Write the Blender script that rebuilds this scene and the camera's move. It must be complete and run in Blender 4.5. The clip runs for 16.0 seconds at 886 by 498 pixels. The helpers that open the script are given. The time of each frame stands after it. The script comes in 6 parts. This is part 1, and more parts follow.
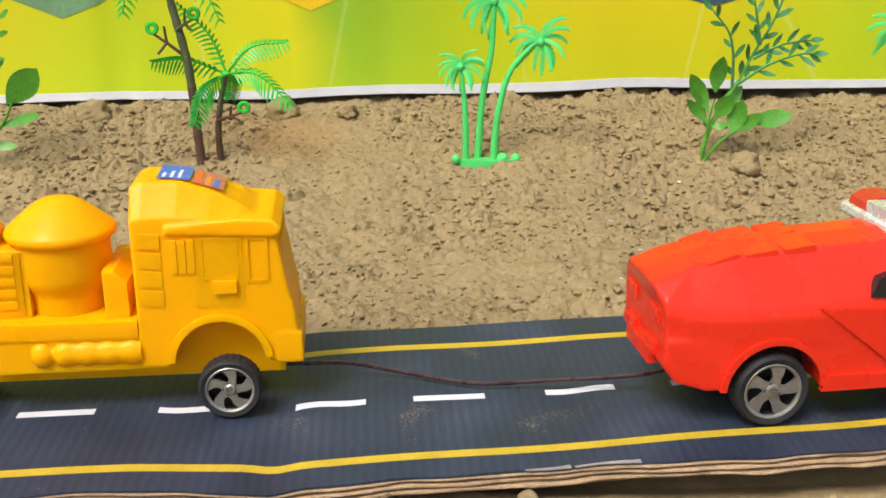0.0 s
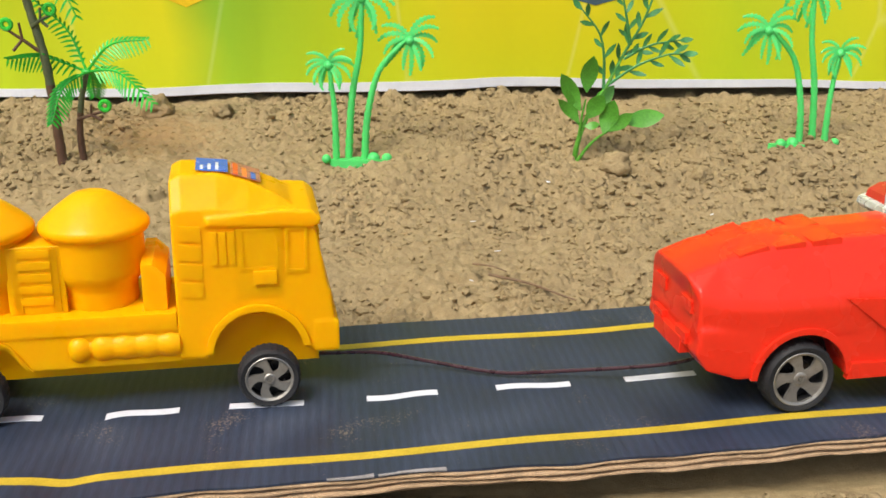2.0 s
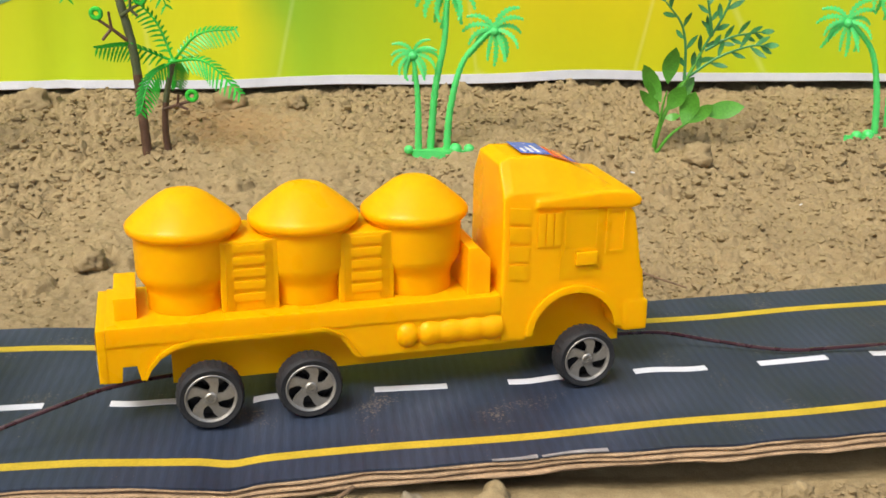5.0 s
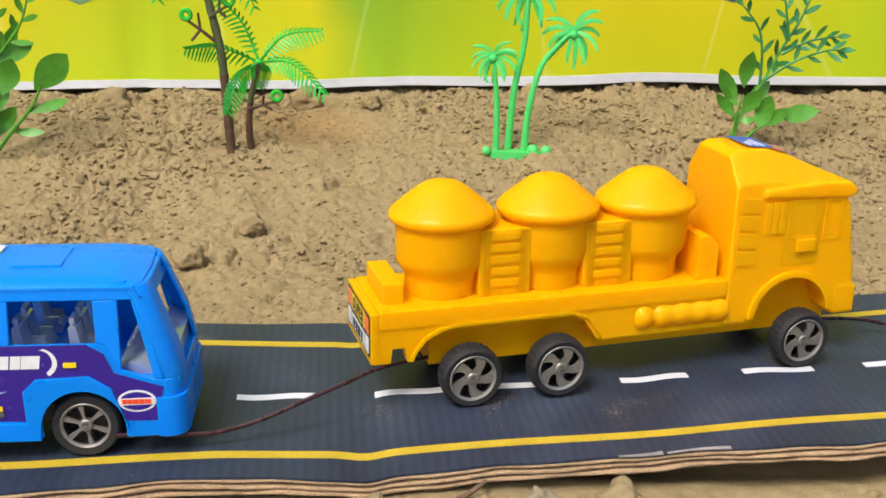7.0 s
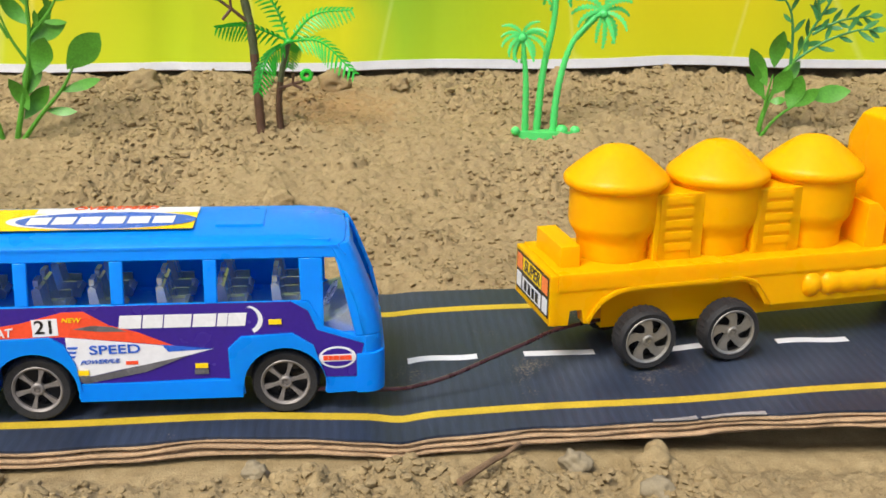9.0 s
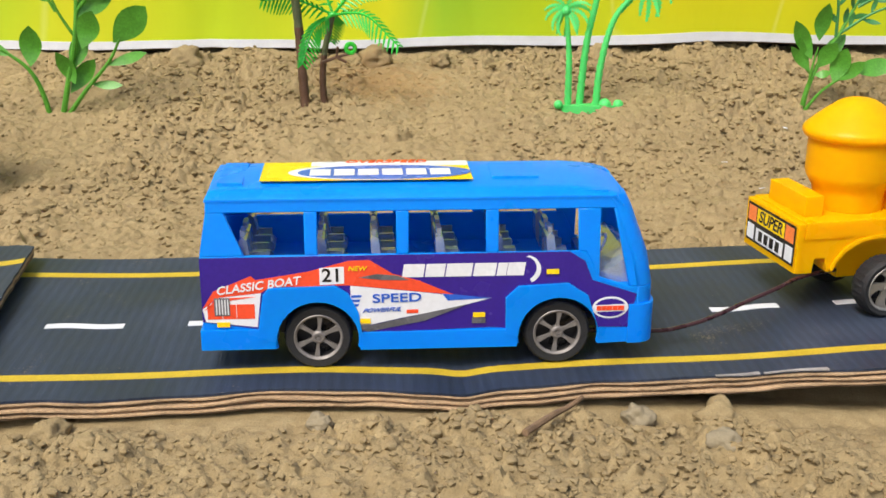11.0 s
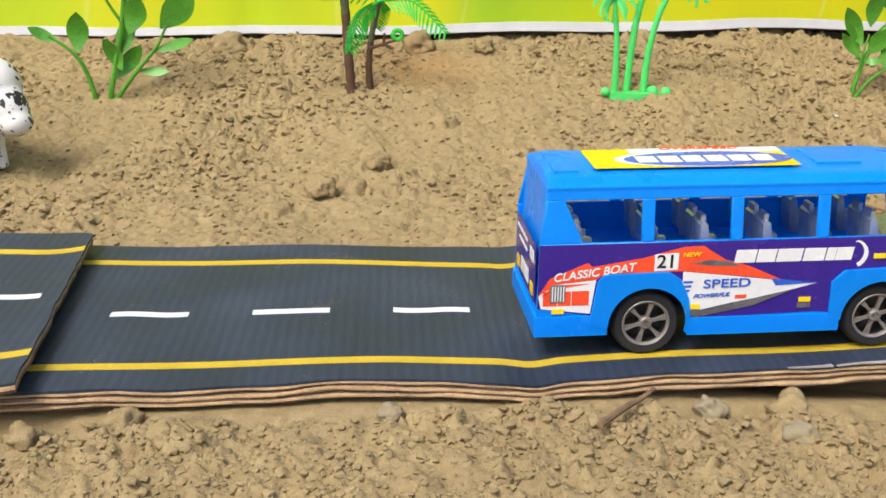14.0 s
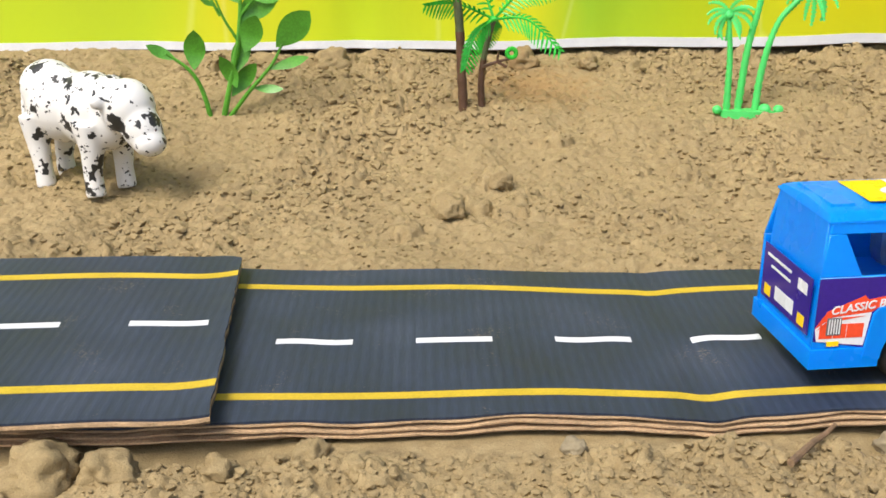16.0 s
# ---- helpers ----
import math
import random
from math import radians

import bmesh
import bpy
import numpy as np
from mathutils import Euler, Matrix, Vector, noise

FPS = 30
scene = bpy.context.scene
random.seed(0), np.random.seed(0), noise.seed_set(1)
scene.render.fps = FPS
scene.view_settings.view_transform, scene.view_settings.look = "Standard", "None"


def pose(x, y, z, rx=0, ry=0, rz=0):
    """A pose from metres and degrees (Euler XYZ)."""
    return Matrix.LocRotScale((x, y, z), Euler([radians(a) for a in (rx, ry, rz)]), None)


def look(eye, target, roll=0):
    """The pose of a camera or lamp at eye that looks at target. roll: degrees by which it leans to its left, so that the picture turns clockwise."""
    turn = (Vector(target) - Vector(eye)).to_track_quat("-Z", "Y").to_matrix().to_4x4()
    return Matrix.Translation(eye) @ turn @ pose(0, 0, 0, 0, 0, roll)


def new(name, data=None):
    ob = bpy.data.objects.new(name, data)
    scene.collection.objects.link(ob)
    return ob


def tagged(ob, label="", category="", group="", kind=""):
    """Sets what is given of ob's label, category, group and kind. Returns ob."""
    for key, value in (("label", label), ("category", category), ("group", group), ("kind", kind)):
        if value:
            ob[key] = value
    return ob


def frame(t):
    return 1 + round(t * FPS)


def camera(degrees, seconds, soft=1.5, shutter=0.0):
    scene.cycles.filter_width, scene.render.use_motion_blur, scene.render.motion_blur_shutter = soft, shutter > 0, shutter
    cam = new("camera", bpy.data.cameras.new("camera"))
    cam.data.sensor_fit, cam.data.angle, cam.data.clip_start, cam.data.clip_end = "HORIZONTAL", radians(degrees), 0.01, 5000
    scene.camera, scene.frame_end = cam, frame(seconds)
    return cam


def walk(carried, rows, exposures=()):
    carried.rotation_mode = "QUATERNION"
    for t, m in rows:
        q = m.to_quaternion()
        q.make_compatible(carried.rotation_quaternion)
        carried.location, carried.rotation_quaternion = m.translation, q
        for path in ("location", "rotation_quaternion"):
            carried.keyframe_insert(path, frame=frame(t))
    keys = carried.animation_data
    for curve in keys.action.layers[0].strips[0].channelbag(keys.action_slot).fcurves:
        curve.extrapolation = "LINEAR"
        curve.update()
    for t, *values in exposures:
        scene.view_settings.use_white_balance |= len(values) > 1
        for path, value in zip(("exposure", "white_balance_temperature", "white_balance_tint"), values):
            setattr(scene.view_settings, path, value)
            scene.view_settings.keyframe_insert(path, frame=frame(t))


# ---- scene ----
cam = camera(44.4228, 16.0, soft=1.6)
PATH = [
    (0, (0.0336, -0.3791, 0.1924), (0.1553, 1.5101, -0.4527), -0.16),
    (0.5, (0.0575, -0.3770, 0.1974), (0.2075, 1.5098, -0.4487), -0.05),
    (1, (0.0715, -0.3777, 0.1993), (0.2501, 1.5053, -0.4507), 0.29),
    (1.5, (0.0803, -0.3787, 0.1939), (0.2787, 1.5017, -0.4578), 0.49),
    (2, (0.0855, -0.3755, 0.1929), (0.2963, 1.5037, -0.4585), 0.55),
    (2.5, (0.0846, -0.3758, 0.1921), (0.3069, 1.5025, -0.4580), 0.66),
    (3, (0.0757, -0.3743, 0.1852), (0.3018, 1.5045, -0.4623), 0.74),
    (3.5, (0.0654, -0.3694, 0.1873), (0.2920, 1.5092, -0.4604), 0.79),
    (4, (0.0515, -0.3676, 0.1911), (0.2820, 1.5107, -0.4561), 0.77),
    (4.5, (0.0423, -0.3689, 0.1900), (0.2730, 1.5086, -0.4596), 0.75),
    (5, (0.0258, -0.3717, 0.1857), (0.2579, 1.5062, -0.4620), 0.79),
    (7.5, (-0.0158, -0.3754, 0.1880), (0.1757, 1.5067, -0.4608), 0.97),
    (8, (-0.0146, -0.3727, 0.1864), (0.1660, 1.5102, -0.4634), 0.83),
    (8.5, (-0.0133, -0.3719, 0.1844), (0.1600, 1.5113, -0.4663), 0.77),
    (9, (-0.0190, -0.3797, 0.1761), (0.1448, 1.5047, -0.4738), 0.79),
    (11.5, (-0.0364, -0.3837, 0.1619), (0.0833, 1.4995, -0.5010), 0.50),
    (12, (-0.0404, -0.3835, 0.1612), (0.0745, 1.4970, -0.5100), 0.57),
    (12.5, (-0.0435, -0.3819, 0.1610), (0.0652, 1.4973, -0.5151), 0.45),
    (13, (-0.0474, -0.3810, 0.1597), (0.0557, 1.4968, -0.5211), 0.41),
    (13.5, (-0.0498, -0.3796, 0.1604), (0.0495, 1.4980, -0.5214), 0.42),
    (14, (-0.0512, -0.3798, 0.1630), (0.0424, 1.4977, -0.5196), 0.37),
    (14.5, (-0.0562, -0.3793, 0.1642), (0.0295, 1.4987, -0.5183), 0.33),
    (15, (-0.0706, -0.3785, 0.1646), (0.0051, 1.4988, -0.5209), 0.31),
    (15.5, (-0.0820, -0.3820, 0.1644), (-0.0223, 1.4982, -0.5149), 0.20),
    (16, (-0.1008, -0.3755, 0.1739), (-0.0659, 1.5035, -0.5101), 0.14),
]
walk(cam, [(t, look(eye, target, roll)) for t, eye, target, roll in PATH], [(0.0, 0.78), (5.0, 0.75), (8.5, 0.77), (11.5, 0.81), (16.0, 0.90)])

# ---------------------------------------------------------------- light
world = bpy.data.worlds.new("sky")
world.use_nodes = True
scene.world = world
_wt = world.node_tree
_sky = _wt.nodes.new("ShaderNodeTexSky")
_sky.sky_type, _sky.sun_disc = "NISHITA", False
_sky.sun_elevation, _sky.sun_rotation = radians(54), radians(-141)
_sky.air_density, _sky.dust_density = 1.0, 4.0
_bg = _wt.nodes["Background"]
_bg.inputs["Strength"].default_value = 0.104
_wt.links.new(_sky.outputs[0], _bg.inputs[0])

SUN_FROM = Vector((-0.45, -0.56, 1.0))
sun = new("sun", bpy.data.lights.new("sun", "SUN"))
sun.data.energy, sun.data.angle, sun.data.color = 1.9, radians(22), (1.0, 0.965, 0.90)
sun.matrix_world = look(SUN_FROM, (0, 0, 0))
scene.view_settings.exposure = 0.73


# ---------------------------------------------------------------- materials
def node(mat, kind, **values):
    n = mat.node_tree.nodes.new(kind)
    for key, value in values.items():
        n.inputs[key].default_value = value
    return n


def wire_up(mat, a, out, b, inp):
    mat.node_tree.links.new(a.outputs[out], b.inputs[inp])


def ramp(mat, stops):
    n = mat.node_tree.nodes.new("ShaderNodeValToRGB")
    el = n.color_ramp.elements
    while len(el) < len(stops):
        el.new(0.5)
    for e, (p, c) in zip(el, stops):
        e.position, e.color = p, (*c, 1) if len(c) == 3 else c
    return n


def grey(v):
    return (v, v, v)


def material(name, colour, rough=0.5, metal=0.0, vary=0.12, scale=60.0, bump=0.0, bump_scale=900.0, coat=0.0, spec=0.5, sub=0.0):
    """A surface with two scales of colour variation, and fine relief."""
    m = bpy.data.materials.new(name)
    m.use_nodes = True
    b = m.node_tree.nodes["Principled BSDF"]
    b.inputs["Roughness"].default_value = rough
    b.inputs["Metallic"].default_value = metal
    b.inputs["Coat Weight"].default_value = coat
    b.inputs["Specular IOR Level"].default_value = spec
    if sub:
        b.inputs["Subsurface Weight"].default_value = sub
        b.inputs["Subsurface Radius"].default_value = (0.005, 0.005, 0.005) if sub > 0.5 else (0.0025, 0.0025, 0.0025)
        b.inputs["Subsurface Scale"].default_value = 1.0
    co = node(m, "ShaderNodeTexCoord")
    big = node(m, "ShaderNodeTexNoise", Scale=scale, Detail=3.0)
    fine = node(m, "ShaderNodeTexNoise", Scale=scale * 11, Detail=3.0)
    for n in (big, fine):
        wire_up(m, co, "Object", n, "Vector")
    mixed = node(m, "ShaderNodeMath", **{})
    mixed.operation = "ADD"
    wire_up(m, big, "Fac", mixed, 0)
    wire_up(m, fine, "Fac", mixed, 1)
    low = [max(0.0, c * (1 - vary)) for c in colour]
    high = [min(1.0, c * (1 + vary)) for c in colour]
    half = node(m, "ShaderNodeMath")
    half.operation = "MULTIPLY"
    half.inputs[1].default_value = 0.5
    wire_up(m, mixed, 0, half, 0)
    r = ramp(m, [(0.35, low), (0.65, high)])
    wire_up(m, half, 0, r, "Fac")
    wire_up(m, r, "Color", b, "Base Color")
    rr = ramp(m, [(0.35, grey(max(0.02, rough - 0.07))), (0.65, grey(min(1, rough + 0.07)))])
    wire_up(m, big, "Fac", rr, "Fac")
    wire_up(m, rr, "Color", b, "Roughness")
    if bump:
        t = node(m, "ShaderNodeTexNoise", Scale=bump_scale, Detail=4.0)
        wire_up(m, co, "Object", t, "Vector")
        bp = node(m, "ShaderNodeBump", Strength=bump, Distance=0.001)
        wire_up(m, t, "Fac", bp, "Height")
        wire_up(m, bp, "Normal", b, "Normal")
    return m


def sand_material(name, relief=0.0010):
    m = bpy.data.materials.new(name)
    m.use_nodes = True
    b = m.node_tree.nodes["Principled BSDF"]
    b.inputs["Roughness"].default_value = 0.95
    b.inputs["Specular IOR Level"].default_value = 0.15
    g = node(m, "ShaderNodeNewGeometry")
    big = node(m, "ShaderNodeTexNoise", Scale=14.0, Detail=5.0)
    mid = node(m, "ShaderNodeTexNoise", Scale=170.0, Detail=6.0, Roughness=0.65)
    grain = node(m, "ShaderNodeTexNoise", Scale=1700.0, Detail=2.0)
    for n in (big, mid, grain):
        wire_up(m, g, "Position", n, "Vector")
    base = ramp(m, [(0.3, (0.252, 0.188, 0.096)), (0.5, (0.296, 0.226, 0.119)), (0.72, (0.350, 0.275, 0.150))])
    wire_up(m, mid, "Fac", base, "Fac")
    tone = ramp(m, [(0.3, (0.90, 0.885, 0.86)), (0.7, (1.06, 1.04, 1.0))])
    wire_up(m, big, "Fac", tone, "Fac")
    mul = node(m, "ShaderNodeMixRGB", Fac=1.0)
    mul.blend_type = "MULTIPLY"
    wire_up(m, base, "Color", mul, 1)
    wire_up(m, tone, "Color", mul, 2)
    gr = ramp(m, [(0.28, grey(0.78)), (0.42, grey(0.98)), (0.62, grey(1.0)), (0.75, grey(1.25))])
    wire_up(m, grain, "Fac", gr, "Fac")
    mul2 = node(m, "ShaderNodeMixRGB", Fac=1.0)
    mul2.blend_type = "MULTIPLY"
    wire_up(m, mul, 0, mul2, 1)
    wire_up(m, gr, "Color", mul2, 2)
    # a redder patch in the colour beside the brown palm, fading outwards
    off = node(m, "ShaderNodeVectorMath")
    off.operation = "DISTANCE"
    off.inputs[1].default_value = (-0.028, 0.345, 0.029)
    wire_up(m, g, "Position", off, 0)
    wob = node(m, "ShaderNodeMath")
    wob.operation = "MULTIPLY_ADD"
    wob.inputs[1].default_value = 0.09
    wire_up(m, mid, "Fac", wob, 0)
    wire_up(m, off, "Value", wob, 2)
    patch = ramp(m, [(0.05, grey(0.40)), (0.10, grey(0.0))])
    wire_up(m, wob, 0, patch, "Fac")
    mix3 = node(m, "ShaderNodeMixRGB")
    mix3.inputs[2].default_value = (0.53, 0.30, 0.12, 1)
    wire_up(m, patch, "Color", mix3, "Fac")
    wire_up(m, mul2, 0, mix3, 1)
    wire_up(m, mix3, 0, b, "Base Color")
    clump = node(m, "ShaderNodeTexNoise", Scale=620.0, Detail=5.0, Roughness=0.7)
    wire_up(m, g, "Position", clump, "Vector")
    b0 = node(m, "ShaderNodeBump", Strength=0.4, Distance=relief)
    wire_up(m, clump, "Fac", b0, "Height")
    b1 = node(m, "ShaderNodeBump", Strength=0.35, Distance=relief)
    wire_up(m, mid, "Fac", b1, "Height")
    wire_up(m, b0, "Normal", b1, "Normal")
    b2 = node(m, "ShaderNodeBump", Strength=0.6, Distance=0.0007)
    wire_up(m, grain, "Fac", b2, "Height")
    wire_up(m, b1, "Normal", b2, "Normal")
    wire_up(m, b2, "Normal", b, "Normal")
    return m


def road_material(name):
    """Dark printed paper on corrugated card: faint ribs across, scuffs and dust."""
    m = bpy.data.materials.new(name)
    m.use_nodes = True
    b = m.node_tree.nodes["Principled BSDF"]
    g = node(m, "ShaderNodeNewGeometry")
    ribs = node(m, "ShaderNodeTexWave", Scale=78.0, Distortion=0.9, Detail=2.0)
    ribs.inputs["Detail Scale"].default_value = 2.0
    wire_up(m, g, "Position", ribs, "Vector")
    fib = node(m, "ShaderNodeTexNoise", Scale=1.0, Detail=3.0)
    st = node(m, "ShaderNodeMapping")
    st.inputs["Scale"].default_value = (1500, 120, 100)
    wire_up(m, g, "Position", st, "Vector")
    wire_up(m, st, "Vector", fib, "Vector")
    big = node(m, "ShaderNodeTexNoise", Scale=22.0, Detail=5.0)
    wire_up(m, g, "Position", big, "Vector")
    c = ramp(m, [(0.3, (0.0135, 0.0205, 0.038)), (0.55, (0.0240, 0.0345, 0.060)), (0.8, (0.046, 0.058, 0.086))])
    wire_up(m, big, "Fac", c, "Fac")
    f = ramp(m, [(0.3, grey(0.84)), (0.7, grey(1.16))])
    wire_up(m, fib, "Fac", f, "Fac")
    mul = node(m, "ShaderNodeMixRGB", Fac=1.0)
    mul.blend_type = "MULTIPLY"
    wire_up(m, c, "Color", mul, 1)
    wire_up(m, f, "Color", mul, 2)
    rf = ramp(m, [(0.0, grey(0.87)), (0.5, grey(0.99)), (1.0, grey(1.13))])
    wire_up(m, ribs, "Fac", rf, "Fac")
    mulr = node(m, "ShaderNodeMixRGB", Fac=1.0)
    mulr.blend_type = "MULTIPLY"
    wire_up(m, mul, 0, mulr, 1)
    wire_up(m, rf, "Color", mulr, 2)
    dust = node(m, "ShaderNodeTexNoise", Scale=950.0, Detail=6.0, Roughness=0.7)
    wire_up(m, g, "Position", dust, "Vector")
    area = node(m, "ShaderNodeTexNoise", Scale=31.0, Detail=3.0)
    wire_up(m, g, "Position", area, "Vector")
    mm = node(m, "ShaderNodeMath")
    mm.operation = "MULTIPLY"
    wire_up(m, dust, "Fac", mm, 0)
    wire_up(m, area, "Fac", mm, 1)
    dr = ramp(m, [(0.362, grey(0.0)), (0.41, grey(0.5))])
    wire_up(m, mm, 0, dr, "Fac")
    mix = node(m, "ShaderNodeMixRGB")
    mix.inputs[2].default_value = (0.27, 0.21, 0.15, 1)
    wire_up(m, dr, "Color", mix, "Fac")
    wire_up(m, mulr, 0, mix, 1)
    wire_up(m, mix, 0, b, "Base Color")
    rr = ramp(m, [(0.3, grey(0.48)), (0.7, grey(0.68))])
    wire_up(m, big, "Fac", rr, "Fac")
    wire_up(m, rr, "Color", b, "Roughness")
    b.inputs["Specular IOR Level"].default_value = 0.42
    bp = node(m, "ShaderNodeBump", Strength=0.2, Distance=0.0004)
    wire_up(m, ribs, "Fac", bp, "Height")
    b2 = node(m, "ShaderNodeBump", Strength=0.3, Distance=0.0003)
    wire_up(m, fib, "Fac", b2, "Height")
    wire_up(m, bp, "Normal", b2, "Normal")
    wire_up(m, b2, "Normal", b, "Normal")
    return m


def banner_material(name):
    """Printed banner: broad soft fields of yellow and green, greener towards the foot, with pale creases."""
    m = bpy.data.materials.new(name)
    m.use_nodes = True
    b = m.node_tree.nodes["Principled BSDF"]
    b.inputs["Roughness"].default_value = 0.38
    g = node(m, "ShaderNodeNewGeometry")
    sep = node(m, "ShaderNodeSeparateXYZ")
    wire_up(m, g, "Position", sep, "Vector")
    rng = node(m, "ShaderNodeMapRange")
    rng.inputs["From Min"].default_value, rng.inputs["From Max"].default_value = -0.6, 0.6
    warp = node(m, "ShaderNodeTexNoise", Scale=9.0, Detail=2.0)
    wire_up(m, g, "Position", warp, "Vector")
    add = node(m, "ShaderNodeMath")
    add.operation = "MULTIPLY_ADD"
    add.inputs[1].default_value = 0.05
    wire_up(m, warp, "Fac", add, 0)
    wire_up(m, sep, "X", add, 2)
    wire_up(m, add, 0, rng, "Value")
    yl, gl, gr = (0.61, 0.53, 0.0055), (0.42, 0.515, 0.0086), (0.243, 0.44, 0.020)
    xr = ramp(m, [(0.0, gl), (0.16, gl), (0.27, gl), (0.315, yl), (0.40, gl), (0.50, (0.6864, 0.6336, 0.01056)), (0.53, gr), (0.60, gl), (0.68, yl), (0.76, yl), (0.85, gl), (1.0, yl)])
    wire_up(m, rng, 0, xr, "Fac")
    zr = node(m, "ShaderNodeMapRange")
    zr.inputs["From Min"].default_value, zr.inputs["From Max"].default_value = 0.03, 0.11
    wire_up(m, sep, "Z", zr, "Value")
    zf = ramp(m, [(0.0, grey(0.5)), (0.9, grey(0.0))])
    wire_up(m, zr, 0, zf, "Fac")
    mix = node(m, "ShaderNodeMixRGB")
    mix.inputs[2].default_value = (0.45, 0.62, 0.016, 1)
    wire_up(m, zf, "Color", mix, "Fac")
    wire_up(m, xr, "Color", mix, 1)
    # worn creases, where the print has rubbed pale
    cr = node(m, "ShaderNodeTexVoronoi", Scale=7.0)
    cr.feature = "DISTANCE_TO_EDGE"
    mp = node(m, "ShaderNodeMapping")
    mp.inputs["Scale"].default_value = (0.88, 0.88, 0.308)
    wire_up(m, g, "Position", mp, "Vector")
    wire_up(m, mp, "Vector", cr, "Vector")
    cf = ramp(m, [(0.0, grey(0.14)), (0.012, grey(0.0))])
    wire_up(m, cr, "Distance", cf, "Fac")
    mix2 = node(m, "ShaderNodeMixRGB")
    mix2.inputs[2].default_value = (0.75, 0.78, 0.42, 1)
    wire_up(m, cf, "Color", mix2, "Fac")
    wire_up(m, mix, 0, mix2, 1)
    wire_up(m, mix2, 0, b, "Base Color")
    bp = node(m, "ShaderNodeBump", Strength=0.5, Distance=0.002)
    wr = node(m, "ShaderNodeTexNoise", Scale=45.0, Detail=3.0)
    wire_up(m, mp, "Vector", wr, "Vector")
    wire_up(m, wr, "Fac", bp, "Height")
    wire_up(m, bp, "Normal", b, "Normal")
    return m


def spotted_material(name):
    m = bpy.data.materials.new(name)
    m.use_nodes = True
    b = m.node_tree.nodes["Principled BSDF"]
    b.inputs["Roughness"].default_value = 0.42
    co = node(m, "ShaderNodeTexCoord")
    n1 = node(m, "ShaderNodeTexNoise", Scale=84.0, Detail=3.0, Roughness=0.62)
    n2 = node(m, "ShaderNodeTexNoise", Scale=290.0, Detail=4.0)
    for n in (n1, n2):
        wire_up(m, co, "Object", n, "Vector")
    r1 = ramp(m, [(0.578, grey(0.0)), (0.592, grey(1.0))])
    r2 = ramp(m, [(0.628, grey(0.0)), (0.645, grey(1.0))])
    wire_up(m, n1, "Fac", r1, "Fac")
    wire_up(m, n2, "Fac", r2, "Fac")
    mx = node(m, "ShaderNodeMath")
    mx.operation = "MAXIMUM"
    wire_up(m, r1, "Color", mx, 0)
    wire_up(m, r2, "Color", mx, 1)
    mix = node(m, "ShaderNodeMixRGB")
    mix.inputs[1].default_value = (0.68, 0.67, 0.645, 1)
    mix.inputs[2].default_value = (0.02, 0.02, 0.02, 1)
    wire_up(m, mx, 0, mix, "Fac")
    wire_up(m, mix, 0, b, "Base Color")
    return m


SAND = sand_material("dry_sand")
CRUMB = sand_material("dry_sand_crumbs", 0.0004)
ROAD = road_material("printed_road_paper")
BANNER = banner_material("printed_banner")
SPOTTED = spotted_material("spotted_white_plastic")
YELLOW_PAINT = material("yellow_road_line", (0.50, 0.355, 0.026), 0.5, vary=0.16, scale=90, bump=0.2)
WHITE_PAPER = material("white_paper", (0.62, 0.63, 0.665), 0.6, vary=0.06, scale=80, bump=0.1)
CARD = material("corrugated_card", (0.43, 0.29, 0.165), 0.9, vary=0.3, scale=140, bump=0.7, bump_scale=700)
CARD_MID = material("mid_brown_card", (0.28, 0.185, 0.105), 0.9, vary=0.4, scale=120, bump=0.7, bump_scale=700)
WORN_PAPER = material("torn_grey_paper", (0.27, 0.25, 0.235), 0.85, vary=0.35, scale=150, bump=0.3)
CARD_DARK = material("dark_card", (0.15, 0.098, 0.055), 0.9, vary=0.4, scale=120, bump=0.7, bump_scale=700)
YELLOW = material("yellow_plastic", (1.0, 0.480, 0.001), 0.33, vary=0.02, scale=40, bump=0.03, bump_scale=300, sub=0.6, spec=0.2)
RED = material("red_plastic", (0.74, 0.030, 0.011), 0.28, vary=0.04, scale=40, bump=0.03, bump_scale=300, sub=0.3, spec=0.38)
BLUE = material("blue_plastic", (0.0015, 0.275, 1.0), 0.32, vary=0.05, scale=40, bump=0.04, bump_scale=500, sub=0.35, spec=0.3)
def thin_shell(mat, colour, amount):
    """Thin moulded plastic lets some light through to its other side."""
    out = mat.node_tree.nodes["Material Output"]
    t = node(mat, "ShaderNodeBsdfTranslucent", Color=(*colour, 1))
    mix = node(mat, "ShaderNodeMixShader", Fac=amount)
    wire_up(mat, mat.node_tree.nodes["Principled BSDF"], "BSDF", mix, 1)
    wire_up(mat, t, "BSDF", mix, 2)
    wire_up(mat, mix, "Shader", out, "Surface")


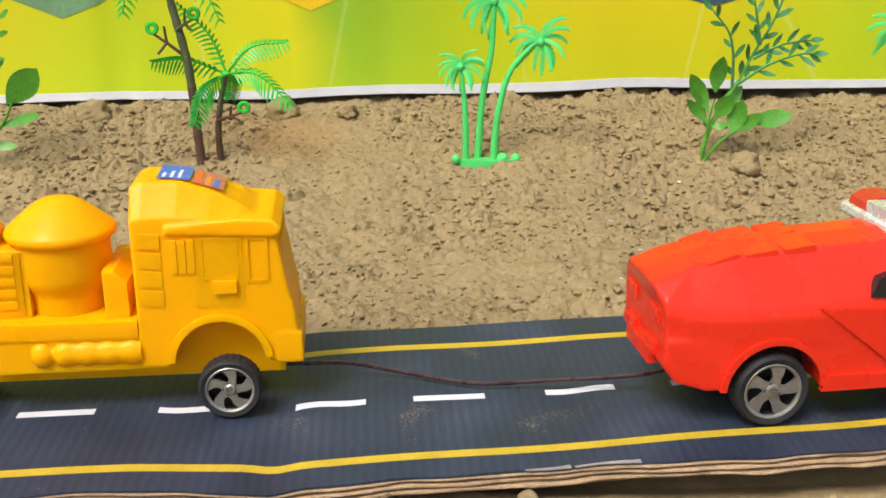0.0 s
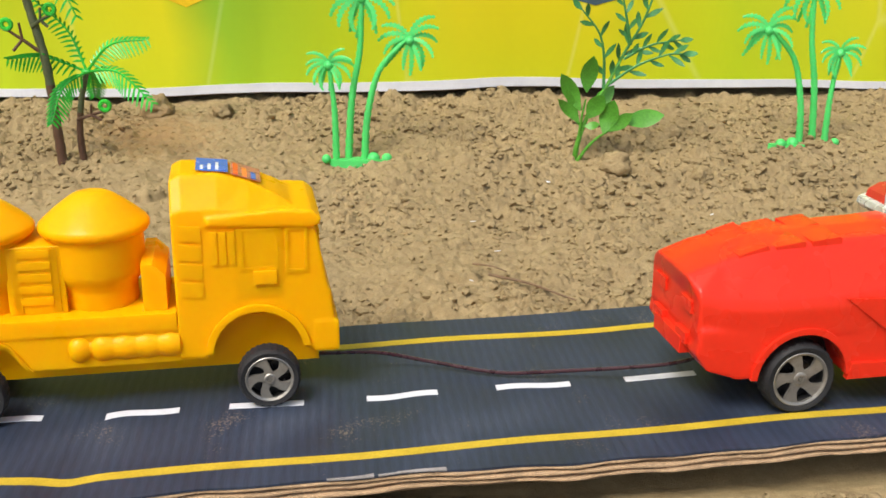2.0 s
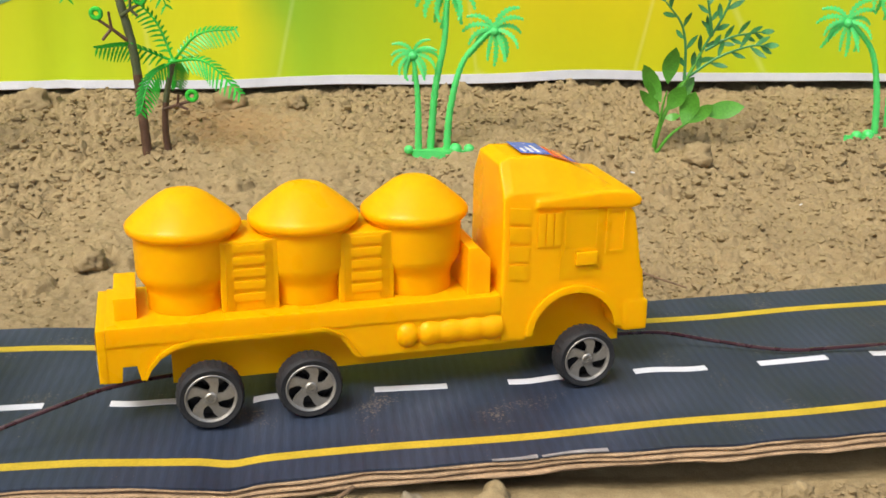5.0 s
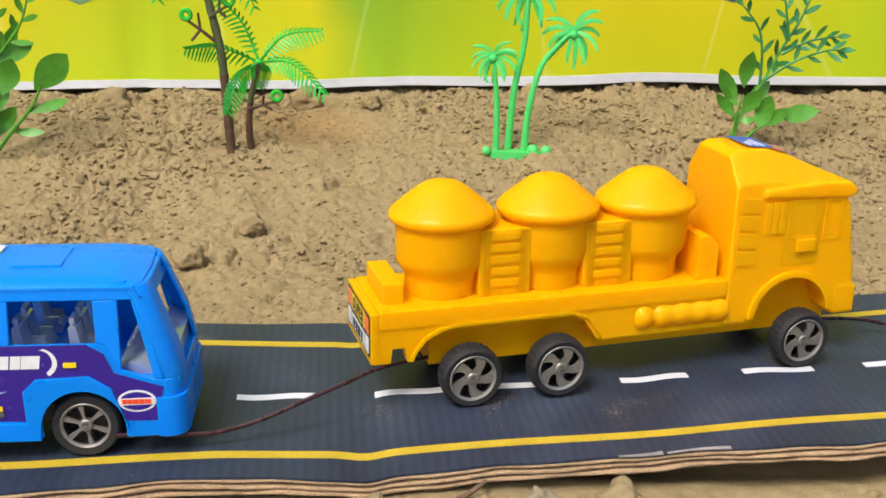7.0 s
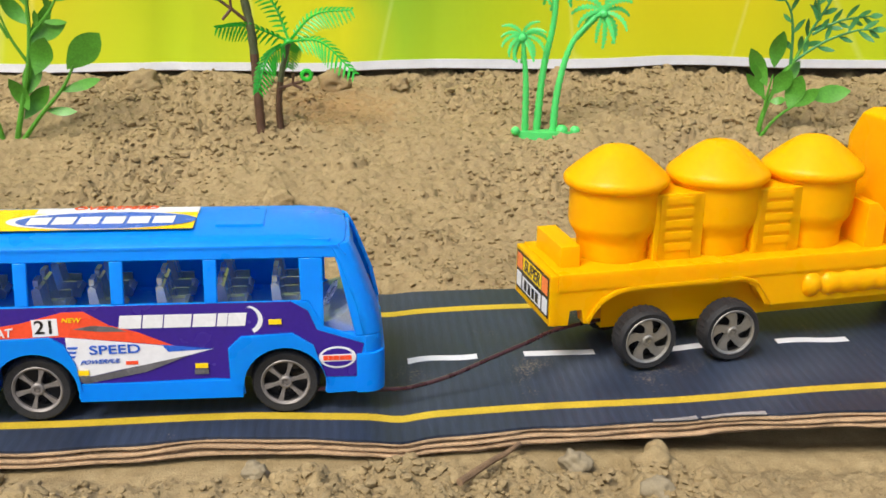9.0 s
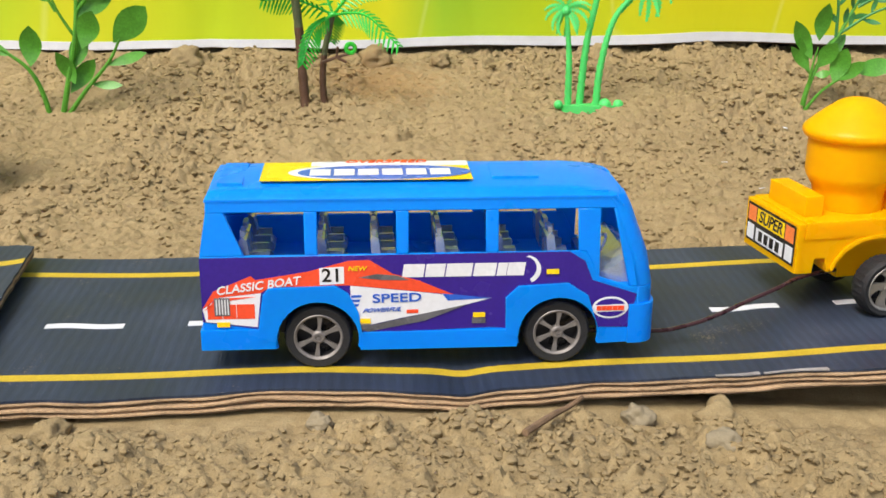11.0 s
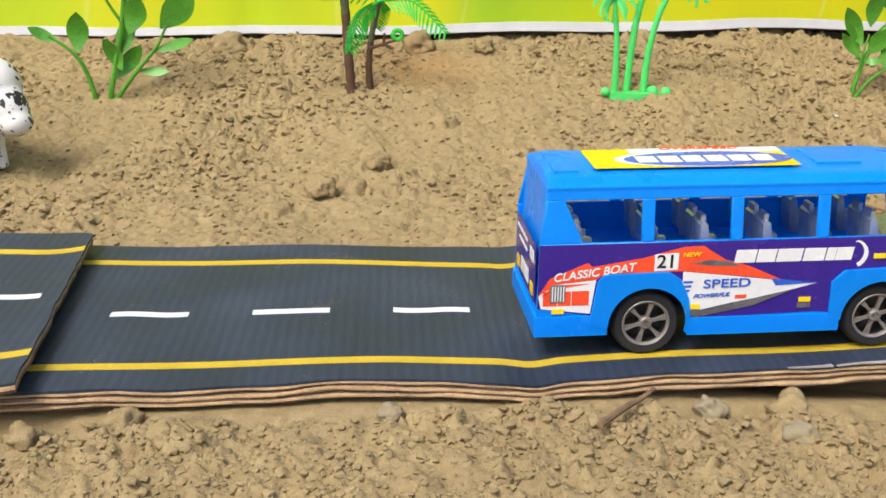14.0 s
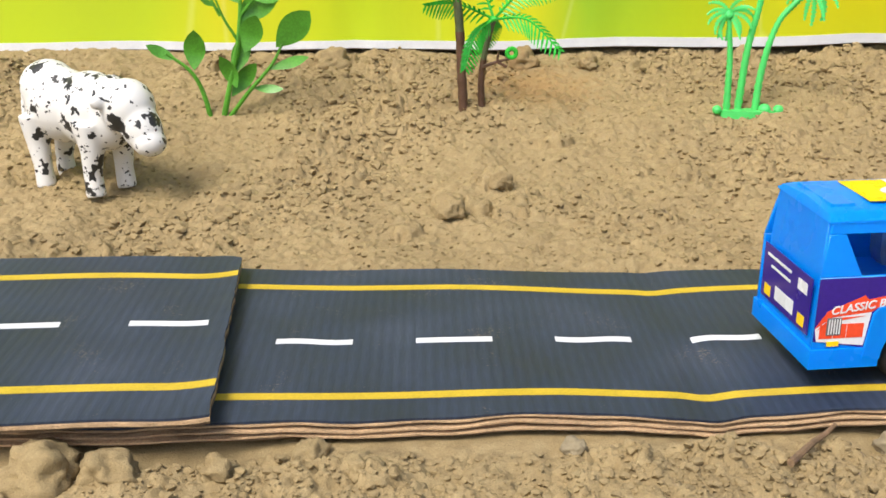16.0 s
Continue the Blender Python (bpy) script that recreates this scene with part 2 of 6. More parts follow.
TYRE = material("black_tyre", (0.011, 0.011, 0.012), 0.7, vary=0.3, scale=200, bump=0.4)
RIM = material("silver_rim", (0.33, 0.31, 0.27), 0.36, metal=0.7, vary=0.2, scale=300, bump=0.1)
RIM_DARK = material("grey_rim", (0.22, 0.20, 0.185), 0.45, metal=0.35, vary=0.2, scale=300, bump=0.1)
CHROME = material("chrome_plating", (0.76, 0.79, 0.83), 0.28, metal=0.6, vary=0.1, scale=200)
SEAT_METAL = material("plated_seat_metal", (0.42, 0.50, 0.62), 0.20, metal=0.55, vary=0.15, scale=200, bump=0.25, bump_scale=260)
ADDED_WALL = material("added_dark_wall", (0.05, 0.048, 0.045), 0.9, vary=0.3, scale=20, bump=0.4, bump_scale=200)
BLACK = material("black_plastic", (0.012, 0.012, 0.014), 0.3, vary=0.3, scale=100)
WIRE = material("maroon_wire", (0.035, 0.010, 0.014), 0.3, vary=0.3, scale=200)
PURPLE = material("violet_sticker", (0.032, 0.012, 0.22), 0.22, vary=0.08, scale=60)
STICK_RED = material("red_sticker", (0.78, 0.075, 0.028), 0.25, vary=0.1, scale=60)
STICK_WHITE = material("white_sticker", (0.704, 0.7128, 0.7392), 0.25, vary=0.06, scale=60)
STICK_YELLOW = material("yellow_sticker", (0.86, 0.58, 0.01), 0.25, vary=0.08, scale=60)
STICK_BLUE = material("blue_sticker", (0.02, 0.10, 0.50), 0.25, vary=0.15, scale=90)
STICK_GREY = material("grey_sticker", (0.11, 0.11, 0.12), 0.3, vary=0.25, scale=90)
STICK_RUST = material("faded_red_sticker", (0.40, 0.13, 0.10), 0.3, vary=0.35, scale=160)
STICK_ORANGE = material("orange_sticker", (0.80, 0.20, 0.05), 0.3, vary=0.2, scale=90)
PALM_GREEN = material("bright_green_plastic", (0.095, 0.66, 0.17), 0.38, vary=0.08, scale=60, sub=0.1)
LEAF_GREEN = material("leaf_green_plastic", (0.092, 0.315, 0.030), 0.35, vary=0.3, scale=70, bump=0.1)
LEAF_DARK = material("dark_leaf_green", (0.04, 0.19, 0.05), 0.4, vary=0.35, scale=90, bump=0.1)
FROND_GREEN = material("frond_green_plastic", (0.030, 0.42, 0.035), 0.3, vary=0.25, scale=90)
TRUNK_BROWN = material("brown_trunk_plastic", (0.085, 0.043, 0.024), 0.45, vary=0.35, scale=130, bump=0.3)
TRUNK_GREEN = material("dull_green_trunk", (0.07, 0.085, 0.035), 0.45, vary=0.35, scale=130, bump=0.3)
PRINT_GREEN = material("grey_green_print", (0.13, 0.26, 0.13), 0.4, vary=0.2, scale=30)
PRINT_ORANGE = material("amber_print", (0.78, 0.52, 0.01), 0.4, vary=0.1, scale=30)
PRINT_SLATE = material("slate_blue_print", (0.05, 0.09, 0.12), 0.4, vary=0.2, scale=30)
TWIG = material("dry_twig", (0.17, 0.105, 0.055), 0.85, vary=0.4, scale=150, bump=0.5)
STONE = material("grey_brown_stone", (0.25, 0.207, 0.132), 0.95, vary=0.1, scale=0.8, bump=0.2, bump_scale=4, spec=0.15)
LAMP_RED = material("red_lens", (0.45, 0.018, 0.02), 0.25, vary=0.1, scale=100, coat=0.2)
LAMP_BLUE = material("blue_lens", (0.004, 0.06, 0.62), 0.25, vary=0.1, scale=100, coat=0.2)

thin_shell(BLUE, (0.01, 0.5, 1.0), 0.24)
thin_shell(YELLOW, (1.0, 0.50, 0.0), 0.24)
thin_shell(PALM_GREEN, (0.25, 0.95, 0.35), 0.25)
thin_shell(LEAF_GREEN, (0.25, 0.6, 0.05), 0.2)
thin_shell(RED, (1.0, 0.05, 0.01), 0.08)


# ---------------------------------------------------------------- mesh helpers
def thing(name, label, category, group="", kind=""):
    ob = new(name)
    ob.empty_display_size = 0.01
    return tagged(ob, label, category, group, kind)


def finish(name, bm, mat, smooth=True):
    bmesh.ops.recalc_face_normals(bm, faces=bm.faces)
    me = bpy.data.meshes.new(name)
    bm.to_mesh(me)
    bm.free()
    me.materials.append(mat)
    if smooth:
        me.shade_smooth()
        me.set_sharp_from_angle(angle=radians(38))
    return me


def part(name, bm, mat, parent=None, label="", smooth=True):
    ob = new(name, finish(name, bm, mat, smooth))
    ob.parent = parent
    return tagged(ob, label)


def share(name, mesh, parent, m):
    ob = new(name, mesh)
    ob.parent = parent
    ob.matrix_basis = m
    return ob


def bevelled(bm, size, segs=2, angle=28):
    edges = [e for e in bm.edges if len(e.link_faces) == 2 and e.calc_face_angle(0) > radians(angle)]
    bmesh.ops.bevel(bm, geom=edges, offset=size, offset_type="OFFSET", segments=segs, profile=0.6, affect="EDGES", clamp_overlap=True)
    return bm


def box(bm, x0, x1, y0, y1, z0, z1):
    vs = [bm.verts.new((x, y, z)) for x in (x0, x1) for y in (y0, y1) for z in (z0, z1)]
    for f in ((0, 1, 3, 2), (4, 6, 7, 5), (0, 4, 5, 1), (2, 3, 7, 6), (0, 2, 6, 4), (1, 5, 7, 3)):
        bm.faces.new([vs[i] for i in f])
    return bm


def prism(bm, outline, y0, y1, axis="y", taper=None):
    """An outline in x and z, carried from y0 to y1 (axis z: an outline in x and y)."""
    put = (lambda a, b, c: (a, c, b)) if axis == "y" else (lambda a, b, c: (a, b, c))
    rings = []
    for k, c in enumerate((y0, y1)):
        rings.append([bm.verts.new(put(a, b, c)) for a, b in (taper if taper and k else outline)])
    n = len(outline)
    for i in range(n):
        bm.faces.new((rings[0][i], rings[0][(i + 1) % n], rings[1][(i + 1) % n], rings[1][i]))
    bm.faces.new(rings[0][::-1])
    bm.faces.new(rings[1])
    return bm


def lathe(bm, profile, n=28, m=None, closed=False):
    """A profile of (radius, height) turned round z."""
    rows = [[bm.verts.new((r * math.cos(2 * math.pi * i / n), r * math.sin(2 * math.pi * i / n), z)) for i in range(n)] for r, z in profile]
    pairs = list(zip(rows, rows[1:])) + ([(rows[-1], rows[0])] if closed else [])
    for a, b in pairs:
        for i in range(n):
            bm.faces.new((a[i], a[(i + 1) % n], b[(i + 1) % n], b[i]))
    if not closed:
        bm.faces.new(rows[0][::-1])
        bm.faces.new(rows[-1])
    if m is not None:
        bmesh.ops.transform(bm, matrix=m, verts=[v for r in rows for v in r])
    return bm


def tube(bm, points, radii, n=8):
    """A tube along points, with a radius at each."""
    pts = [Vector(p) for p in points]
    up = Vector((0.13, 0.97, 0.21))
    rows = []
    for i, p in enumerate(pts):
        d = (pts[min(i + 1, len(pts) - 1)] - pts[max(i - 1, 0)]).normalized()
        a = d.cross(up).normalized()
        b = d.cross(a)
        r = radii[i] if isinstance(radii, (list, tuple)) else radii
        rows.append([bm.verts.new(p + r * (a * math.cos(2 * math.pi * k / n) + b * math.sin(2 * math.pi * k / n))) for k in range(n)])
    for a, b in zip(rows, rows[1:]):
        for i in range(n):
            bm.faces.new((a[i], a[(i + 1) % n], b[(i + 1) % n], b[i]))
    bm.faces.new(rows[0][::-1])
    bm.faces.new(rows[-1])
    return bm


def curve_points(ctrl, steps=8):
    """A smooth curve through the control points."""
    c = [Vector(p) for p in ctrl]
    c = [2 * c[0] - c[1]] + c + [2 * c[-1] - c[-2]]
    out = []
    for i in range(1, len(c) - 2):
        for k in range(steps):
            t = k / steps
            p0, p1, p2, p3 = c[i - 1], c[i], c[i + 1], c[i + 2]
            out.append(0.5 * (2 * p1 + (p2 - p0) * t + (2 * p0 - 5 * p1 + 4 * p2 - p3) * t * t + (3 * p1 - p0 - 3 * p2 + p3) * t ** 3))
    out.append(c[-2])
    return out


def lettering(name, text, size, mat, parent, m, wide=1.0, shear=0.0, thick=0.0001):
    """Built-in font, turned into a thin mesh, centred on m."""
    cu = bpy.data.curves.new(name, "FONT")
    cu.body, cu.size, cu.align_x, cu.align_y, cu.shear, cu.extrude = text, size, "CENTER", "CENTER", shear, thick
    cu.offset = size * 0.015
    tmp = new(name, cu)
    bpy.context.view_layer.update()
    me = bpy.data.meshes.new_from_object(tmp.evaluated_get(bpy.context.evaluated_depsgraph_get()))
    bpy.data.objects.remove(tmp)
    me.materials.clear()
    me.materials.append(mat)
    me.transform(Matrix.Diagonal((wide, 1, 1, 1)))
    ob = new(name, me)
    ob.parent = parent
    ob.matrix_basis = m
    return ob


# ---------------------------------------------------------------- ground
def value_noise(x, y, scale, seed):
    rs = np.random.RandomState(seed)
    table = rs.rand(256, 256)
    u, v = x * scale, y * scale
    i, j = np.floor(u).astype(int), np.floor(v).astype(int)
    fu, fv = u - i, v - j
    fu, fv = fu * fu * (3 - 2 * fu), fv * fv * (3 - 2 * fv)
    a, b = table[i % 256, j % 256], table[(i + 1) % 256, j % 256]
    c, d = table[i % 256, (j + 1) % 256], table[(i + 1) % 256, (j + 1) % 256]
    return (a * (1 - fu) + b * fu) * (1 - fv) + (c * (1 - fu) + d * fu) * fv


def sand_base(x, y):
    """The lie of the sand: low before the road, a bank that rises towards the banner."""
    z = np.interp(y, [-0.6, -0.13, -0.07, -0.05, 0.065, 0.092, 0.16, 0.22, 0.295, 0.37, 0.41, 0.43, 0.66, 3.0], [-0.017, -0.014, -0.0125, -0.012, -0.012, -0.005, -0.001, 0.0035, 0.020, 0.0320, 0.0355, 0.0365, 0.030, 0.0])
    z = z + 0.0040 * np.clip((-0.035 - y) / 0.012, 0, 1)
    # scooped out below the overhanging edge of the boards
    lip = np.interp(x, [-0.3, -0.17, -0.002, 0.11, 0.23, 0.6], [-0.077, -0.066, -0.061, -0.051, -0.046, -0.024])
    reach = (y - lip) / np.where(y > lip, 0.035, 0.024)
    z = z - 0.0105 * np.clip((x - 0.02) / 0.12, 0, 1) * np.exp(-reach ** 2) - 0.005 * np.clip((-0.13 - x) / 0.04, 0, 1) * np.exp(-((y - lip) / 0.010) ** 2)
    return z + 0.004 * (value_noise(x + 9, y + 9, 9, 3) - 0.5) * np.clip((y - 0.08) / 0.08, 0, 1)


def near_road(x, y):
    """1 clear of the road boards, 0 under them."""
    back = np.interp(x, [-0.3, -0.18, -0.005, 0.13, 0.30, 0.6], [0.083, 0.079, 0.071, 0.083, 0.098, 0.122])
    front = np.interp(x, [-0.3, -0.17, -0.002, 0.11, 0.23, 0.6], [-0.077, -0.066, -0.061, -0.051, -0.046, -0.024])
    return np.clip(np.maximum(y - back, front - y) / 0.006, 0, 1)


def sand_height(x, y):
    """Bank, swells and lumps, without the clods."""
    n = sum(a * (value_noise(x + 5, y + 7, s, 11 + k) - 0.5) for k, (s, a) in enumerate(((24, 0.006), (60, 0.0040), (140, 0.0024), (320, 0.0013))))
    return sand_base(x, y) + n * near_road(x, y)


def graded(lo, hi, step, far):
    inner = list(np.arange(lo, hi + step / 2, step))
    out, d = [], step
    p = hi
    while p < far:
        d *= 1.35
        p += d
        out.append(p)
    low, d, p = [], step, lo
    while p > -far:
        d *= 1.35
        p -= d
        low.append(p)
    return np.array(low[::-1] + inner + out)


def crumbs(x, y, cell, seed, share_up=0.5):
    """Broken soil: some cells hold a steep-sided irregular crumb, the others lie flat."""
    rs = np.random.RandomState(seed)
    jx, jy, hh, rr = rs.rand(256, 256), rs.rand(256, 256), rs.rand(256, 256), rs.rand(256, 256)
    wob = lambda k, f, a: a * (value_noise(x, y, f / cell, seed + k) - 0.5)
    u = x / cell + wob(1, 0.8, 0.8) + wob(3, 2.3, 0.55) + wob(5, 5.0, 0.25)
    v = y / cell * 1.15 + wob(2, 0.8, 0.8) + wob(4, 2.3, 0.55) + wob(6, 5.0, 0.25)
    i, j = np.floor(u).astype(int), np.floor(v).astype(int)
    h = np.zeros(x.shape)
    for a in (-1, 0, 1):
        for b in (-1, 0, 1):
            p, q = (i + a) % 256, (j + b) % 256
            d = np.hypot(i + a + 0.2 + 0.6 * jx[p, q] - u, j + b + 0.2 + 0.6 * jy[p, q] - v) / (0.34 + 0.34 * rr[p, q])
            tall = np.clip((hh[p, q] - 1 + share_up) / share_up, 0, 1) ** 0.8
            h = np.maximum(h, tall * np.clip(1.3 * (1 - d ** 3.5), 0, 1) ** 0.5)
    return h


GRID = []


def build_ground():
    xs, ys = graded(-0.47, 0.53, 0.00105, 400), graded(-0.155, 0.43, 0.00095, 400)
    X, Y = np.meshgrid(xs, ys, indexing="ij")
    Z = sand_height(X, Y)
    clear = near_road(X, Y)
    rough = np.clip(2.6 * (value_noise(X + 3, Y + 3, 13, 71) - 0.22), 0.25, 1.25)
    Z += clear * (rough * (0.0029 * crumbs(X, Y, 0.0150, 31, 0.45) + 0.0024 * crumbs(X + 1, Y, 0.0080, 41, 0.6)) + (0.4 + 0.6 * rough) * (0.0019 * crumbs(X, Y + 1, 0.0046, 51, 0.65) + 0.0010 * crumbs(X + 2, Y + 1, 0.0027, 61, 0.6)) + 0.0009 * (value_noise(X, Y, 700, 91) - 0.5))
    Z += -0.0022 * clear
    rs = np.random.RandomState(5)
    for k in range(300):
        cx, cy = rs.uniform(-0.49, 0.53), rs.uniform(-0.16, 0.41)
        r = 0.0030 + 0.0070 * rs.rand() ** 3
        if near_road(cx, cy) < 0.9:
            continue
        i0, i1 = np.searchsorted(xs, (cx - 1.4 * r, cx + 1.4 * r))
        j0, j1 = np.searchsorted(ys, (cy - 1.4 * r, cy + 1.4 * r))
        if i1 <= i0 or j1 <= j0:
            continue
        px, py = X[i0:i1, j0:j1] - cx, Y[i0:i1, j0:j1] - cy
        a, s = rs.uniform(0, math.pi), rs.uniform(0.65, 1.0)
        u, v = px * math.cos(a) + py * math.sin(a), (py * math.cos(a) - px * math.sin(a)) / s
        q = np.sqrt(u * u + v * v) / r * (0.65 + 0.8 * value_noise(px * 2.6 / r + k, py * 2.6 / r + 3, 1.0, 20))
        dome = np.clip(1 - q ** 4, 0, 1) ** 0.5 * r * rs.uniform(0.3, 0.6)
        pit = -0.2 * r * np.exp(-((q - 1.15) / 0.22) ** 2)
        Z[i0:i1, j0:j1] += (np.maximum(dome, 0) + pit) * clear[i0:i1, j0:j1]
    GRID.append((xs, ys, Z))
    far = np.clip((np.maximum(np.abs(X), np.abs(Y - 0.1)) - 0.6) / 1.5, 0, 1)
    Z = Z * (1 - far)
    n, m = X.shape
    co = np.stack([X, Y, Z], -1).reshape(-1, 3)
    idx = np.arange(n * m).reshape(n, m)
    quads = np.stack([idx[:-1, :-1], idx[1:, :-1], idx[1:, 1:], idx[:-1, 1:]], -1).reshape(-1, 4)
    me = bpy.data.meshes.new("ground")
    me.vertices.add(len(co))
    me.vertices.foreach_set("co", co.astype(np.float32).ravel())
    me.loops.add(quads.size)
    me.loops.foreach_set("vertex_index", quads.ravel().astype(np.int32))
    me.polygons.add(len(quads))
    me.polygons.foreach_set("loop_start", np.arange(0, quads.size, 4, dtype=np.int32))
    me.update(calc_edges=True)
    me.shade_smooth()
    me.materials.append(SAND)
    return tagged(new("ground", me), "dry brown sandy soil, crumbly with many small clods", "soil", kind="structure")


build_ground()


def lump_mesh(name, mat, seed, rough=0.35, flat=0.7):
    """A crumbling lump: a rounded core with knobs and pits at three sizes."""
    bm = bmesh.new()
    bmesh.ops.create_icosphere(bm, subdivisions=4, radius=1.0)
    for v in bm.verts:
        d = v.co.normalized()
        k = 1 + rough * (noise.noise(d * 1.2 + Vector((seed * 7.1, 3, 1))) + 0.45 * noise.noise(d * 3.1 + Vector((1, seed * 3.3, 2))) + 0.30 * abs(noise.noise(d * 6.5 + Vector((4, seed * 1.7, 2)))) + 0.16 * noise.noise(d * 13 + Vector((2, 1, seed))))
        v.co = Vector((d.x * k, d.y * k * 0.85, d.z * k * flat))
    me = finish(name, bm, mat, False)
    me.shade_smooth()
    return me


def build_clods():
    """Loose crumbs of soil that lie on the ground, too many to count."""
    base = []
    for s in range(6):
        bm = bmesh.new()
        bmesh.ops.create_icosphere(bm, subdivisions=1, radius=1.0)
        for v in bm.verts:
            d = v.co.normalized()
            v.co = d * (1 + 0.42 * noise.noise(d * 1.7 + Vector((s * 5.0, 1, 2))))
        bm.verts.index_update()
        bmesh.ops.recalc_face_normals(bm, faces=bm.faces)
        base.append((np.array([v.co[:] for v in bm.verts]), np.array([[v.index for v in f.verts] for f in bm.faces])))
        bm.free()
    rs = np.random.RandomState(8)
    n = 74000
    px, py = rs.uniform(-0.45, 0.50, n), rs.uniform(-0.14, 0.42, n)
    py[::4] = rs.uniform(-0.125, -0.045, len(py[::4]))
    gx, gy, gz = GRID[0]
    pz = gz[np.searchsorted(gx, px), np.searchsorted(gy, py)]
    loose = np.clip(3.4 * (value_noise(px + 3, py + 3, 13, 71) - 0.28), 0, 1) * np.clip(2.6 * value_noise(px + 1, py + 2, 70, 72) - 0.35, 0.15, 1)
    keep = (near_road(px, py) > 0.95) & (rs.rand(n) < 0.30 + 0.70 * loose)
    spots, loose = np.stack([px, py, pz], -1)[keep], loose[keep]
    cos, tris, at = [], [], 0
    for k in range(len(spots)):
        cx, cy, cz = spots[k]
        r = (0.0006 + (0.0011 + 0.0019 * loose[k]) * rs.rand() ** 3.2) * (1.0 if cy > 0 else 0.62)
        co, tri = base[k % 6]
        a = rs.uniform(0, 6.28)
        rot = np.array([[math.cos(a), -math.sin(a), 0], [math.sin(a), math.cos(a), 0], [0, 0, 0.66]])
        cos.append(co @ rot.T * r + (cx, cy, cz + 0.05 * r))
        tris.append(tri + at)
        at += len(co)
    me = bpy.data.meshes.new("soil_crumbs")
    me.from_pydata(np.concatenate(cos).tolist(), [], np.concatenate(tris).tolist())
    me.shade_smooth()
    me.set_sharp_from_angle(angle=radians(48))
    me.materials.append(CRUMB)
    tagged(new("soil_crumbs", me), "loose crumbs of dry brown soil scattered over the ground", "soil", kind="stuff")


build_clods()


# ---------------------------------------------------------------- road boards
def road_z(x, y):
    """The boards lie nearly flat, with a crease at the bend."""
    return 0.0007 * math.sin(38 * x + 1.0) * math.sin(9 * y + 20 * x) - 0.0012 * math.exp(-((x + 0.004) / 0.007) ** 2) * (1 if y < 0 else 0.5)


def front_edge(x):
    return float(np.interp(x, [-0.4, -0.173, -0.05, -0.002, 0.067, 0.11, 0.169, 0.227, 0.65], [-0.067, -0.063, -0.0575, -0.0605, -0.053, -0.0503, -0.0495, -0.046, -0.014])) + 0.0006 * math.sin(70 * x) + 0.0005 * math.sin(171 * x + 1)


def back_edge(x):
    return float(np.interp(x, [-0.4, -0.18, -0.089, -0.007, 0.037, 0.13, 0.213, 0.30, 0.65], [0.081, 0.078, 0.075, 0.070, 0.0735, 0.0815, 0.0885, 0.0965, 0.126])) + 0.0007 * math.sin(63 * x + 2)


def front_line(x):
    return float(np.interp(x, [-0.4, -0.174, -0.052, -0.004, 0.072, 0.155, 0.237, 0.65], [-0.044, -0.0428, -0.0408, -0.0427, -0.0368, -0.0302, -0.0242, 0.0068]))


def back_line(x):
    return float(np.interp(x, [-0.4, -0.177, -0.09, -0.006, 0.045, 0.137, 0.208, 0.292, 0.65], [0.061, 0.0588, 0.056, 0.0495, 0.0547, 0.0625, 0.067, 0.0755, 0.106]))


def mid_line(x):
    return float(np.interp(x, [-0.4, 0.0, 0.23, 0.65], [0.0, 0.0, 0.0155, 0.046]))


def strip(bm, x0, x1, lo, hi, top, bottom, step=0.004, rows=1, zf=road_z):
    """A band between two curves of x, with thickness, laid on the warp of the boards."""
    n = max(2, int(abs(x1 - x0) / step) + 1)
    grid = []
    for i in range(n):
        x = x0 + (x1 - x0) * i / (n - 1)
        a, b = lo(x), hi(x)
        grid.append([(x, a + (b - a) * k / rows) for k in range(rows + 1)])
    up = [[bm.verts.new((x, y, zf(x, y) + top)) for x, y in g] for g in grid]
    dn = [[bm.verts.new((x, y, zf(x, y) + bottom)) for x, y in g] for g in grid]
    for i in range(n - 1):
        for k in range(rows):
            bm.faces.new((up[i][k], up[i + 1][k], up[i + 1][k + 1], up[i][k + 1]))
            bm.faces.new((dn[i][k], dn[i][k + 1], dn[i + 1][k + 1], dn[i + 1][k]))
        bm.faces.new((up[i][0], dn[i][0], dn[i + 1][0], up[i + 1][0]))
        bm.faces.new((up[i][rows], up[i + 1][rows], dn[i + 1][rows], dn[i][rows]))
    for i in (0, n - 1):
        for k in range(rows):
            bm.faces.new((up[i][k], up[i][k + 1], dn[i][k + 1], dn[i][k]))
    return bm


def layer_edge(base, seed, out):
    return lambda x: base(x) - out - 0.0009 * noise.noise(Vector((x * 30, seed, 0))) - 0.0007 * noise.noise(Vector((x * 110, seed, 3)))


